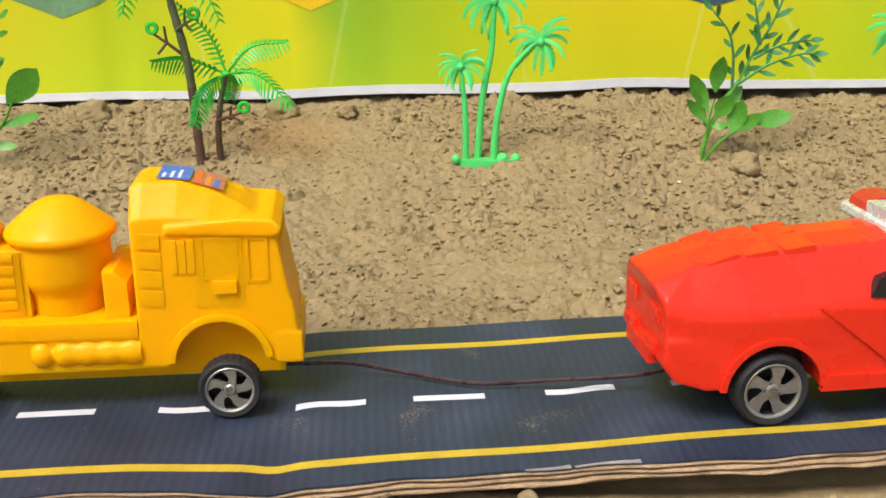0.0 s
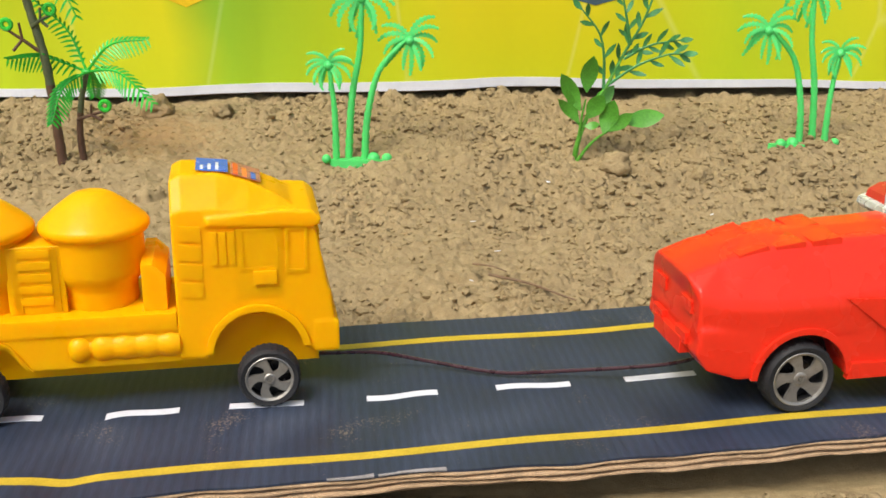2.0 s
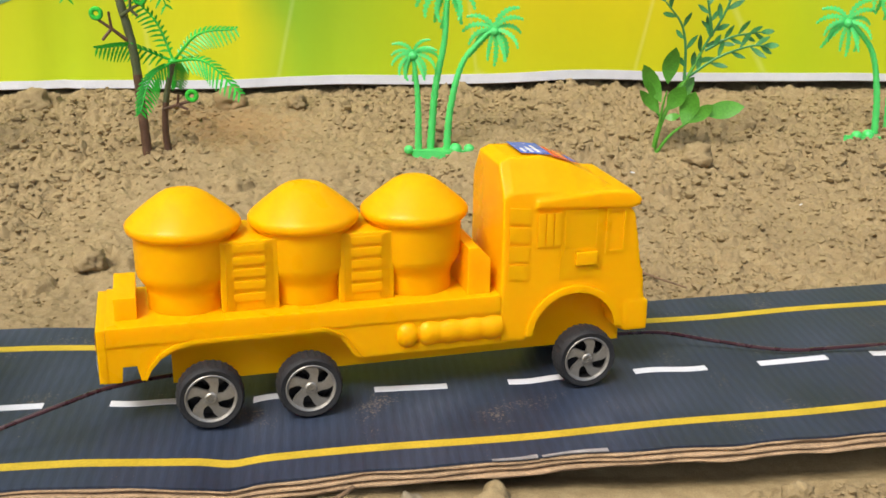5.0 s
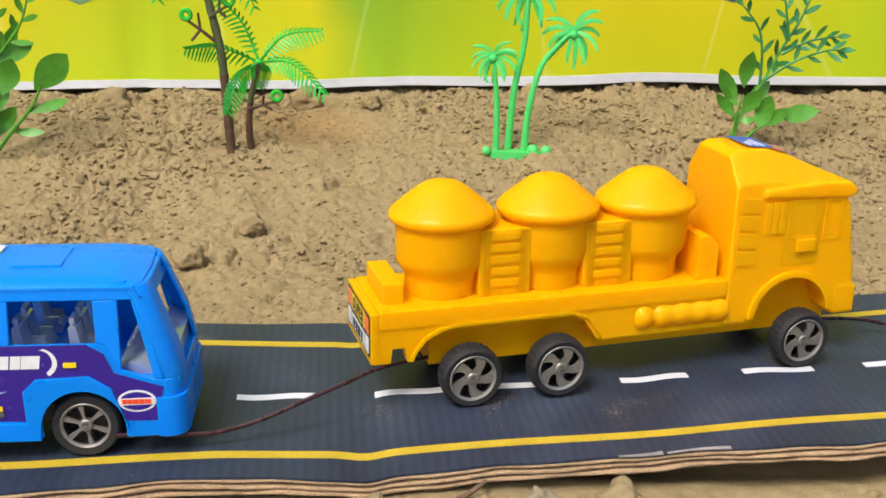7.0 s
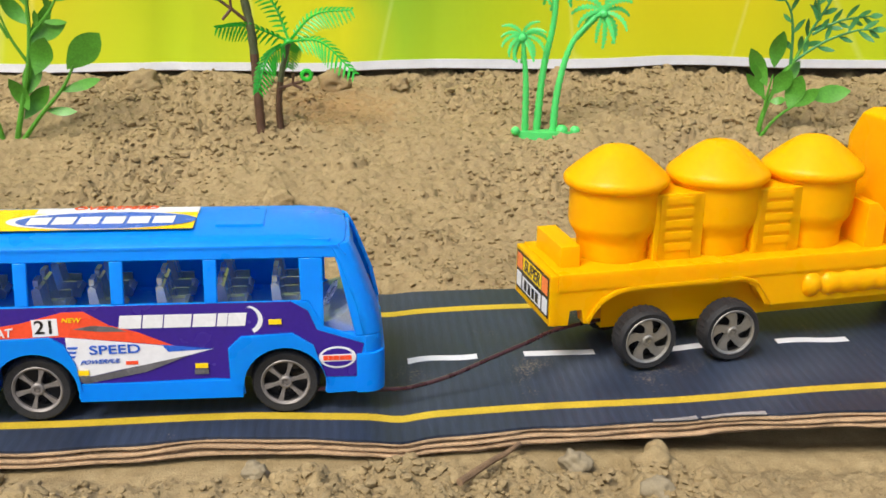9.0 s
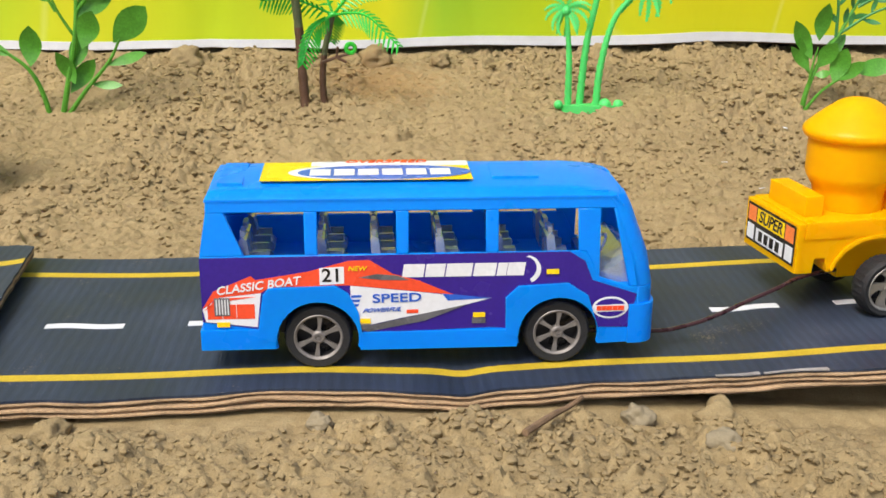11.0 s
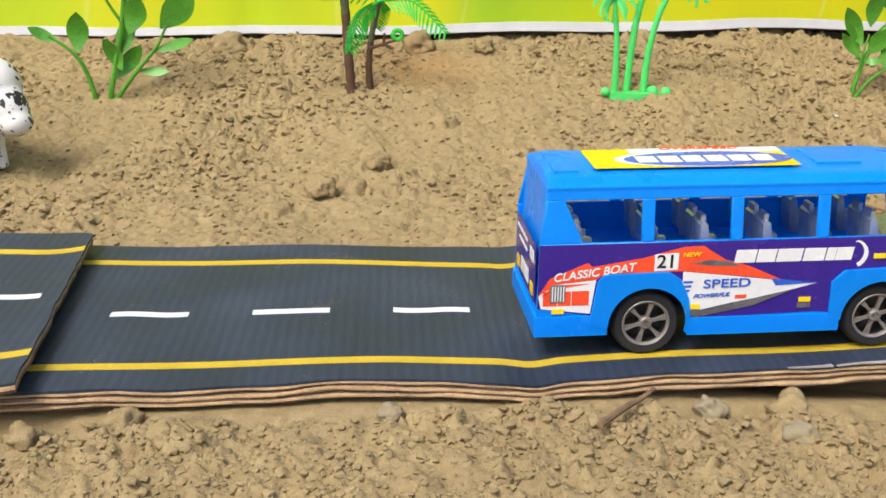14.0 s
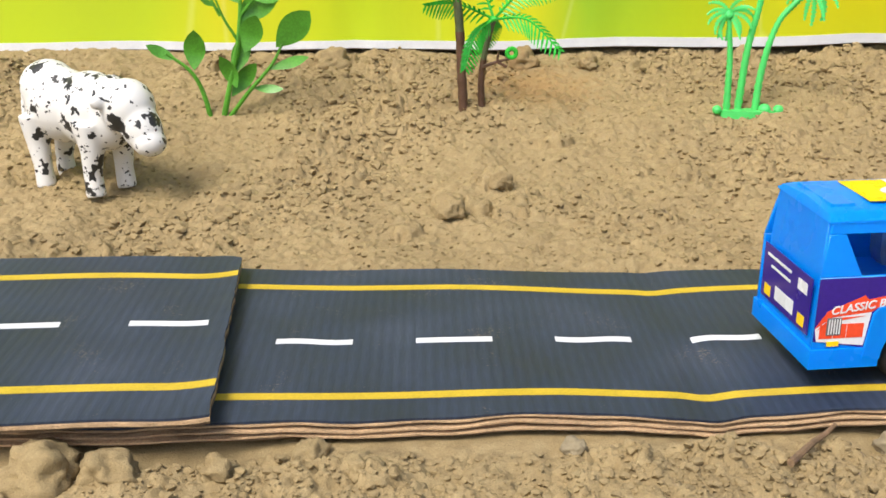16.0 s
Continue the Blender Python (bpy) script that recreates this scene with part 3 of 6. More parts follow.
def build_road(x0, x1, dashes, label, zf=road_z, lift=0.0, layers=3):
    ob = new("road", finish("road", strip(bmesh.new(), x0, x1, front_edge, back_edge, lift, lift - 0.0009, rows=10, zf=zf), ROAD))
    tagged(ob, label, "road", kind="structure")
    for lo, w in ((front_line, 0.0046), (back_line, -0.0050)):
        a, b = (lambda x: lo(x) - abs(w)), (lambda x: lo(x))
        part("yellow_line", strip(bmesh.new(), x0 + 0.0005, x1 - 0.0005, a, b, lift + 0.0002, lift + 0.00002, zf=zf), YELLOW_PAINT, ob)
    for k, (a, b) in enumerate(dashes):
        bow = 0.0008 * math.sin(k * 2.1 + 1)
        lo = lambda x: mid_line(x) - 0.0021 + bow * math.sin((x - a) / (b - a) * 6.0)
        hi = lambda x: mid_line(x) + 0.0021 + bow * math.sin((x - a) / (b - a) * 6.0)
        part("dash", strip(bmesh.new(), a, b, lo, hi, lift + 0.00025, lift + 0.00002, step=0.003, zf=zf), WHITE_PAPER, ob)
    z = lift - 0.0011
    for k in range(layers):
        # a pale paper liner; beneath it the set-back fluted core, coloured dark as shaded gaps
        wavy = lambda x, y: zf(x, y) + 0.0007 * noise.noise(Vector((x * 22, k * 3.1, 1))) * min(1.0, k + 0.4) + 0.0003 * noise.noise(Vector((x * 75, k, 5)))
        part("card_liner", strip(bmesh.new(), x0, x1, layer_edge(front_edge, k * 5 + x0, 0.0005 + 0.0005 * k), lambda x: back_edge(x) - 0.001, z, z - 0.0006, step=0.003, zf=wavy), CARD, ob)
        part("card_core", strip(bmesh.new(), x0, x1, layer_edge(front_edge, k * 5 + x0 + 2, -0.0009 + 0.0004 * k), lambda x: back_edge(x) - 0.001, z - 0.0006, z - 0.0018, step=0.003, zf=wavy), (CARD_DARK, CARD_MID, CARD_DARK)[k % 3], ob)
        z -= 0.0020
    # pale strips where the printed paper has torn along the edge
    for a, b in ((0.083, 0.099), (0.1005, 0.124)):
        tear = lambda x: front_edge(x) + 0.0001 + 0.0012 * max(0.0, (x - a) / (b - a)) ** 2
        part("torn_paper", strip(bmesh.new(), a, b, lambda x: front_edge(x) - 0.0009, tear, lift + 0.0004, lift + 0.00003, step=0.003, zf=zf), WORN_PAPER, ob)
    return ob


build_road(-0.36, 0.62, [(-0.157, -0.128), (-0.104, -0.075), (-0.051, -0.022), (0.001, 0.028), (0.0465, 0.0747), (0.099, 0.127), (0.1506, 0.181), (0.204, 0.234), (0.254, 0.283), (0.306, 0.335), (0.358, 0.387), (0.41, 0.439)], "long black printed cardboard road strip with yellow lines and white dashes")


def board_z(x, y):
    return 0.0065 + 0.0030 * max(0.0, min(1.0, (x + 0.202) / 0.022)) ** 2 + 0.0006 * math.sin(50 * x + 14 * y)


def build_overlap():
    """The next board, whose end rests on the long strip, cut a little askew."""
    skew = lambda x, y: (x + 0.5) / 0.325 * (0.0105 * (0.06 - y) / 0.12 + 0.0035 + 0.0011 * noise.noise(Vector((y * 55, 2, 1))) + 0.0006 * noise.noise(Vector((y * 170, 5, 1))))
    bm = bmesh.new()
    edge_f = lambda x: -0.0725 + 0.0006 * math.sin(80 * x)
    edge_b = lambda x: 0.0755 + 0.0009 * math.sin(55 * x) - 0.006 * max(0.0, (x + 0.193) / 0.01) ** 2 * (x > -0.193)
    strip(bm, -0.50, -0.183, edge_f, edge_b, 0, -0.0009, rows=40, zf=board_z)
    pieces = [("road", bm, ROAD)]
    for a, w in ((-0.0480, 0.005), (0.0545, 0.0055)):
        pieces.append(("yellow_line", strip(bmesh.new(), -0.4995, -0.1832, lambda x: a - w, lambda x: a, 0.0002, 0.00002, zf=board_z), YELLOW_PAINT))
    for a, b in ((-0.2195, -0.1905), (-0.2745, -0.2450), (-0.329, -0.300)):
        pieces.append(("dash", strip(bmesh.new(), a, b, lambda x: -0.0005, lambda x: 0.0039, 0.00025, 0.00002, step=0.003, zf=board_z), WHITE_PAPER))
    z = -0.0011
    for k in range(2):
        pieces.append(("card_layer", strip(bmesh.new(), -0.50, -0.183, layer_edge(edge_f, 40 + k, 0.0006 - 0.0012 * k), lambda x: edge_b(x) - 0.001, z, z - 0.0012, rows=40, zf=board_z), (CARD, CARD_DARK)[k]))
        z -= 0.0013
    root = None
    for name, b, mat in pieces:
        for v in b.verts:
            v.co.x += skew(v.co.x, v.co.y)
        ob = part(name, b, mat, root)
        if root is None:
            root = tagged(ob, "black printed cardboard road board overlapping the longer strip, corner curling", "road", kind="structure")


build_overlap()


# ---------------------------------------------------------------- banner
def banner_y(x, z):
    return 0.4225 - 0.05 * (x - 0.02) * (x < 0.02) + 0.0022 * math.sin(21 * x + 0.6) + 0.0012 * math.sin(57 * x + 9 * z) + 0.0015 * math.sin(30 * z + 4 * x) + 0.0035 * math.exp(-((x + 0.152) / 0.008) ** 2) - 0.002 * math.exp(-((x - 0.026) / 0.006) ** 2)


def banner_foot(x):
    return float(np.interp(x, [-0.8, -0.4, -0.24, -0.04, 0.10, 0.21, 0.40, 0.8], [0.033, 0.035, 0.037, 0.0397, 0.0410, 0.0437, 0.0408, 0.039])) + 0.0008 * math.sin(33 * x)


def sheet(bm, x0, x1, lo, hi, off, nx, nz, thick=0.0006):
    front = [[None] * (nz + 1) for _ in range(nx + 1)]
    back = [[None] * (nz + 1) for _ in range(nx + 1)]
    for i in range(nx + 1):
        x = x0 + (x1 - x0) * i / nx
        for k in range(nz + 1):
            z = lo(x) + (hi(x) - lo(x)) * k / nz
            y = banner_y(x, z) - off
            front[i][k], back[i][k] = bm.verts.new((x, y, z)), bm.verts.new((x, y + thick, z))
    for i in range(nx):
        for k in range(nz):
            bm.faces.new((front[i][k], front[i + 1][k], front[i + 1][k + 1], front[i][k + 1]))
            bm.faces.new((back[i][k], back[i][k + 1], back[i + 1][k + 1], back[i + 1][k]))
        bm.faces.new((front[i][0], back[i][0], back[i + 1][0], front[i + 1][0]))
        bm.faces.new((front[i][nz], front[i + 1][nz], back[i + 1][nz], back[i][nz]))
    for i in (0, nx):
        for k in range(nz):
            bm.faces.new((front[i][k], front[i][k + 1], back[i][k + 1], back[i][k]))
    return bm


def build_banner():
    ob = new("banner", finish("banner", sheet(bmesh.new(), -0.85, 0.95, banner_foot, lambda x: 0.42, 0, 180, 24), BANNER))
    tagged(ob, "creased yellow and green printed banner standing upright behind the sand", "banner")
    part("white_border", sheet(bmesh.new(), -0.85, 0.95, lambda x: banner_foot(x) - 0.0002, lambda x: banner_foot(x) + 0.0062 + 0.0006 * math.sin(9 * x), 0.0005, 180, 1), WHITE_PAPER, ob, "white unprinted border")
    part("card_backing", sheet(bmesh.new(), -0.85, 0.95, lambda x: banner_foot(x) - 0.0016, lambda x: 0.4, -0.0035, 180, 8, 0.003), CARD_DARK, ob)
    for x, z, w, h, mat in ((-0.190, 0.0975, 0.13, 0.050, PRINT_GREEN), (-0.010, 0.1025, 0.085, 0.036, PRINT_ORANGE), (0.286, 0.1035, 0.10, 0.026, PRINT_SLATE)):
        bm = bmesh.new()
        sheet(bm, x - w, x + w, lambda q: z + abs(q - x) * h / w * 1.0, lambda q: z + 2 * h - abs(q - x) * h / w + 0.0001, 0.0004, 28, 4, 0.0003)
        part("printed_diamond", bm, mat, ob)
    return ob



def build_added_wall():
    """A dark wall added behind the banner, itself unseen, keeps the gap below black."""
    ob = new("wall_back", finish("wall_back", box(bmesh.new(), -1.2, 1.3, 0.475, 0.56, 0.0, 0.41), ADDED_WALL, False))
    tagged(ob, "dark wall added out of view behind the banner to keep the gap below it dark", "wall", kind="structure")


build_banner()
build_added_wall()


# ---------------------------------------------------------------- wheels
def wheel_meshes(r, w, spokes, twist, rim_mat, k_rim=1.0):
    n = 60
    bm = bmesh.new()
    rows = [(0.70 * k_rim * r, -w * 0.36), (0.76 * k_rim * r, -w * 0.46), (0.90 * r, -w * 0.5), (0.975 * r, -w * 0.40), (r, -w * 0.2), (r, w * 0.2), (0.975 * r, w * 0.40), (0.88 * r, w * 0.5), (0.70 * k_rim * r, w * 0.4)]
    lathe(bm, rows, n, Matrix.Rotation(radians(90), 4, "X") @ Matrix.Diagonal((1, 1, -1, 1)), closed=True)
    for v in bm.verts:
        q = math.hypot(v.co.x, v.co.z)
        if q > 0.96 * r and int(round(math.atan2(v.co.z, v.co.x) / (2 * math.pi) * n)) % 2:
            v.co.x *= 0.968
            v.co.z *= 0.968
    tyre = finish("tyre", bm, TYRE)
    bm = bmesh.new()
    face = -w * 0.43
    prof = [(k_rim * q * r, face + d) for q, d in ((0.675, 0.0010), (0.675, 0.0), (0.74, -0.0005), (0.815, 0.0002), (0.815, 0.0012))]
    lathe(bm, prof, 40, Matrix.Rotation(radians(90), 4, "X") @ Matrix.Diagonal((1, 1, -1, 1)), closed=True)
    for k in range(spokes):
        a0 = 2 * math.pi * k / spokes
        ring = []
        m = 6
        for side in (1, -1):
            pts = []
            for i in range(m):
                t = i / (m - 1)
                rad = (0.13 + (0.69 * k_rim - 0.13) * t) * r
                half = (0.085 + 0.075 * abs(2 * t - 0.7)) * r * (1.2 if twist else 0.45)
                ang = a0 + twist * t * t
                tx, tz = math.cos(ang), math.sin(ang)
                pts.append((rad * tx - side * half * tz, rad * tz + side * half * tx))
            ring += pts if side == 1 else pts[::-1]
        prism(bm, ring, face + 0.0014, face + 0.0003)
    hub = Matrix.Rotation(radians(90), 4, "X") @ Matrix.Diagonal((1, 1, -1, 1))
    lathe(bm, [(0.19 * r, face + 0.0016), (0.19 * r, face), (0.15 * r, face - 0.0004), (0.10 * r, face - 0.0004), (0.09 * r, face + 0.0002), (0.045 * r, face + 0.0002), (0.045 * r, face - 0.0006)], 18, hub)
    rim = finish("rim", bm, rim_mat)
    bm = bmesh.new()
    lathe(bm, [(0.10 * r, face + 0.001), (0.10 * r, w * 0.5)], 10, hub)
    lathe(bm, [(0.69 * r, w * 0.1), (0.69 * r, w * 0.16)], 24, hub)
    return tyre, rim, finish("wheel", bm, BLACK)


def add_wheel(meshes, parent, x, y, z, flip=False):
    tyre, rim, core = meshes
    ob = share("wheel", core, parent, pose(x, y, z))
    turn = pose(0, 0, 0, 0, 0, 180 if flip else 0)
    share("tyre", tyre, ob, turn)
    share("rim", rim, ob, turn)
    ob["radius"] = z
    return ob


TRUCK_WHEEL = wheel_meshes(0.0120, 0.0092, 5, 0.42, RIM)
CAR_WHEEL = wheel_meshes(0.0145, 0.0100, 5, 0.22, RIM)
BUS_WHEEL = wheel_meshes(0.0118, 0.0085, 6, 0.0, RIM_DARK, 0.93)


def arc(cx, cz, r, a0, a1, n=14):
    return [(cx + r * math.cos(radians(a0 + (a1 - a0) * i / n)), cz + r * math.sin(radians(a0 + (a1 - a0) * i / n))) for i in range(n + 1)]


# ---------------------------------------------------------------- the yellow tanker lorry; x runs forwards from its rear axle, y from its near side
def build_truck():
    W = 0.046
    tr = thing("tanker_truck", "bright yellow plastic toy lorry with three domed tanks on its deck", "toy truck")
    # deck with a rolled lip
    bm = bevelled(box(bmesh.new(), -0.0332, 0.1060, 0.0, W, 0.0347, 0.0412), 0.0028, 4)
    part("deck", bm, YELLOW, tr)
    part("chassis", bevelled(box(bmesh.new(), -0.012, 0.158, 0.011, W - 0.011, 0.0150, 0.0352), 0.001), YELLOW, tr)
    side = [(-0.0345, 0.0352), (-0.0350, 0.0212), (-0.0288, 0.0212), (-0.0282, 0.0268), (-0.0236, 0.0268), (-0.0225, 0.0212), (-0.0208, 0.0212)]
    side += [(-0.0190, 0.0245), (-0.0155, 0.0285), (-0.0100, 0.0312), (-0.004, 0.0322), (0.042, 0.0322), (0.0468, 0.030), (0.0520, 0.0222), (0.0560, 0.0218), (0.1165, 0.0220), (0.1165, 0.0352)]
    for y0, y1 in ((0.0006, 0.0075), (W - 0.0075, W - 0.0006)):
        part("side_skirt", bevelled(prism(bmesh.new(), side, y0, y1), 0.0009, 2), YELLOW, tr)
    for y in (-0.0006, W - 0.0010):
        bm = bmesh.new()
        lip = [(-0.0208, 0.0212), (-0.0190, 0.0250), (-0.0155, 0.0292), (-0.0100, 0.0322), (-0.004, 0.0334), (0.042, 0.0336), (0.0480, 0.0312), (0.0545, 0.0218)]
        out = [(x - 0.0008, z + 0.0014) for x, z in lip]
        prism(bm, lip + out[::-1], y, y + 0.0016)
        part("mudguard", bevelled(bm, 0.0003, 1), YELLOW, tr)
    # row of ribbed fuel drums along the sill
    for y in (0.0026, W - 0.0026):
        bm = bmesh.new()
        prof, x = [(0.0012, 0.0)], 0.0
        for k in range(5):
            x0 = 0.008 * k
            prof += [(0.0036 if k < 2 else 0.0046, x0 + 0.0006), (0.0049, x0 + 0.0020), (0.0053, x0 + 0.0040), (0.0049, x0 + 0.0062), (0.0036 if k < 1 else 0.0046, x0 + 0.0077)]
        prof.append((0.0012, 0.0405))
        lathe(bm, prof, 18, pose(0.0670, y, 0.0288) @ Matrix.Rotation(radians(90), 4, "Y"))
        part("fuel_drum", bm, YELLOW, tr)
    # tanks with conical lids
    body = [(0.0136, 0.0), (0.0138, 0.0006), (0.0138, 0.0062), (0.0142, 0.0082), (0.0156, 0.0104), (0.0168, 0.0124), (0.0173, 0.0144), (0.0174, 0.0285)]
    lid = [(0.0165, 0.0260), (0.0182, 0.0255), (0.0193, 0.0261), (0.0199, 0.0273), (0.0199, 0.0286), (0.0194, 0.0295), (0.0184, 0.0305), (0.0152, 0.0333), (0.0118, 0.0361), (0.0084, 0.0386), (0.0062, 0.0398), (0.0040, 0.0404), (0.0003, 0.0406)]
    for x in (-0.0048, 0.0372, 0.0780):
        t = part("tank", lathe(bmesh.new(), body, 40, pose(x, W / 2, 0.0408) @ Matrix.Diagonal((1, 1.1, 1, 1))), YELLOW, tr)
        part("lid", lathe(bmesh.new(), lid, 40, pose(x, W / 2, 0.0428) @ Matrix.Diagonal((1, 1.1, 1, 1))), YELLOW, t, "low conical yellow lid")
    for x in (0.0162, 0.0576):
        bm = bevelled(box(bmesh.new(), x - 0.0100, x + 0.0100, 0.0085, W - 0.0085, 0.0400, 0.0668), 0.0014, 3)
        for a in (-0.0080, 0.0052):
            bevelled(box(bm, x + a, x + a + 0.0028, 0.0082, 0.0100, 0.0404, 0.0660), 0.0003, 2, 60)
        block = part("ladder", bm, YELLOW, tr)
        for k in range(5):
            z = 0.0448 + 0.0045 * k
            part("rung", bevelled(box(bmesh.new(), x - 0.0056, x + 0.0056, 0.0078, 0.0100, z, z + 0.0028), 0.0006, 3), YELLOW, block)
    part("rear_box", bevelled(box(bmesh.new(), -0.0300, -0.0225, 0.009, W - 0.006, 0.0400, 0.0490), 0.0016, 3), YELLOW, tr)
    pump = [(0.0945, 0.0410), (0.1030, 0.0410), (0.1030, 0.0545), (0.0985, 0.0590), (0.0945, 0.0590)]
    part("pump_box", bevelled(prism(bmesh.new(), pump, 0.0045, W - 0.0045), 0.0016, 3), YELLOW, tr)
    # cab: lower half with wheel arches, upper half lofted with a bevelled roof
    cab_parts = bmesh.new()
    low = [(0.1062, 0.0225), (0.1160, 0.0220)] + arc(0.1352, 0.0238, 0.0168, 176, 4, 16) + [(0.1545, 0.0228), (0.1638, 0.0226), (0.1640, 0.0330), (0.1626, 0.0470), (0.1062, 0.0470)]
    prism(cab_parts, low, 0.0, W)
    stations = [(0.1062, 0.0780, 0.0890, 0.0090), (0.1100, 0.0795, 0.0910, 0.0100), (0.1230, 0.0795, 0.0907, 0.0105), (0.1340, 0.0785, 0.0874, 0.0105), (0.1445, 0.0770, 0.0823, 0.0090), (0.1530, 0.0745, 0.0765, 0.0060), (0.1580, 0.0690, 0.0700, 0.0050)]
    rows = []
    for x, zs, zt, c in stations:
        last = x > 0.156
        sec = []
        for y, z in ((0, 0.0440), (0, 0.058), (0.0004, zs), (c, zt), (W - c, zt), (W - 0.0004, zs), (W, 0.058), (W, 0.0440)):
            sec.append(cab_parts.verts.new((x + (0.0043 if z < 0.05 else 0.0024 if z < 0.06 else 0.0) * last, y, z)))
        rows.append(sec)
    for a, b in zip(rows, rows[1:]):
        for i in range(7):
            cab_parts.faces.new((a[i], b[i], b[i + 1], a[i + 1]))
    cab_parts.faces.new(rows[0])
    cab_parts.faces.new(rows[-1][::-1])
    # a rounded brow over the doors and the windscreen
    brow = [(0.1185, 0.0736), (0.1560, 0.0718), (0.1592, 0.0728), (0.1596, 0.0752), (0.1560, 0.0784), (0.1440, 0.0790), (0.1185, 0.0768)]
    prism(cab_parts, brow, -0.0014, W + 0.0014)
    box(cab_parts, 0.1560, 0.1654, -0.0004, W + 0.0004, 0.0222, 0.0345)
    cab = part("cab", cab_parts, YELLOW, tr)
    fuse = cab.modifiers.new("fuse", "REMESH")
    fuse.mode, fuse.voxel_size, fuse.use_smooth_shade = "VOXEL", 0.0006, True
    soft = cab.modifiers.new("soften", "SMOOTH")
    soft.factor, soft.iterations = 0.5, 9
    for y0, y1 in ((-0.0016, 0.0020), (W - 0.0020, W + 0.0016)):
        outer, inner = arc(0.1352, 0.0236, 0.0193, 178, 6, 18), arc(0.1352, 0.0236, 0.0166, 6, 178, 18)
        part("wheel_arch", bevelled(prism(bmesh.new(), outer + inner, y0, y1), 0.0010, 3), YELLOW, cab)
        for x0, x1, z0, z1 in ((0.1300, 0.1438, 0.0560, 0.0722), (0.1462, 0.1545, 0.0545, 0.0722)):
            bm = bmesh.new()
            t = 0.0014
            a, b = (y0 + 0.0012, y1 - 0.0012)
            box(bm, x0, x1, a, b, z0, z0 + t)
            box(bm, x0, x1, a, b, z1 - t, z1)
            box(bm, x0, x0 + t, a, b, z0 + t, z1 - t)
            box(bm, x1 - t, x1, a, b, z0 + t, z1 - t)
            part("window_frame", bevelled(bm, 0.0005, 2), YELLOW, cab)
        part("mirror", bevelled(box(bmesh.new(), 0.1345, 0.1428, y0 - 0.0002, y1 + 0.0002, 0.0510, 0.0560), 0.0014, 3), YELLOW, cab)
        part("door", bevelled(box(bmesh.new(), 0.1285, 0.1452, y0 + 0.00142, y1 - 0.00142, 0.0455, 0.0725), 0.0005, 2), YELLOW, cab)
        for k in range(3):
            x = 0.1195 + 0.0031 * k
            part("grille_bar", bevelled(box(bmesh.new(), x, x + 0.0027, y0 + 0.0010, y1 - 0.0010, 0.0588, 0.0715), 0.0009, 3), YELLOW, cab)
        for k in range(4):
            z = 0.0470 + 0.0072 * k
            slat = [(0.1085, z), (0.1165, z - 0.0008), (0.1165, z + 0.0050), (0.1085, z + 0.0058)]
            part("louvre", bevelled(prism(bmesh.new(), slat, y0 + 0.0012, y1 - 0.0012), 0.0008, 2), YELLOW, cab)
        part("headlight", bevelled(box(bmesh.new(), 0.1600, 0.1650, 0.004 if y0 < 0 else W - 0.012, 0.012 if y0 < 0 else W - 0.004, 0.0260, 0.0315), 0.0008), YELLOW, cab)
    part("windscreen", bevelled(box(bmesh.new(), 0.1560, 0.1592, 0.006, W - 0.006, 0.0520, 0.0690), 0.0008), YELLOW, cab)
    # printed sticker across the roof
    m = Matrix.Translation((0.1212, W / 2, 0.0912)) @ Matrix.Rotation(radians(6), 4, "Y")
    st = share("roof_sticker", finish("roof_sticker", box(bmesh.new(), -0.0056, 0.0062, -0.0105, 0.0105, 0, 0.00015), STICK_BLUE), cab, m)
    st["label"] = "blue and red printed sticker on the roof"
    m2 = Matrix.Translation((0.1332, W / 2, 0.0882)) @ Matrix.Rotation(radians(18), 4, "Y")
    s2 = share("roof_sticker", finish("roof_sticker", box(bmesh.new(), -0.0055, 0.0060, -0.0105, 0.0105, 0, 0.00015), STICK_RUST), cab, m2)
    for k in range(3):
        share("printed_bar", finish("printed_bar", box(bmesh.new(), -0.0040 + 0.0028 * k, -0.0028 + 0.0028 * k, -0.0085, -0.002 + 0.003 * k, 0.00015, 0.0003), STICK_WHITE), st, Matrix())
        share("printed_bar", finish("printed_bar", box(bmesh.new(), -0.0045 + 0.0034 * k, -0.0026 + 0.0034 * k, -0.0095, 0.009 - 0.004 * k, 0.00015, 0.0003), (STICK_RED, STICK_ORANGE, STICK_BLUE)[k]), s2, Matrix())
    # tail plate with its sticker
    part("tail_panel", bevelled(box(bmesh.new(), -0.0362, -0.0333, 0.0004, W - 0.0004, 0.0215, 0.0408), 0.0008), YELLOW, tr)
    plate = part("tail_sticker", box(bmesh.new(), -0.0365, -0.03625, 0.002, W - 0.002, 0.0240, 0.0395), BLACK, tr, "black printed sticker with yellow, white and orange fields")
    face = lambda y, z: Matrix.Translation((-0.03655, y, z)) @ Matrix.Rotation(radians(-90), 4, "Z") @ Matrix.Rotation(radians(90), 4, "X")
    back = Matrix.Identity(4)
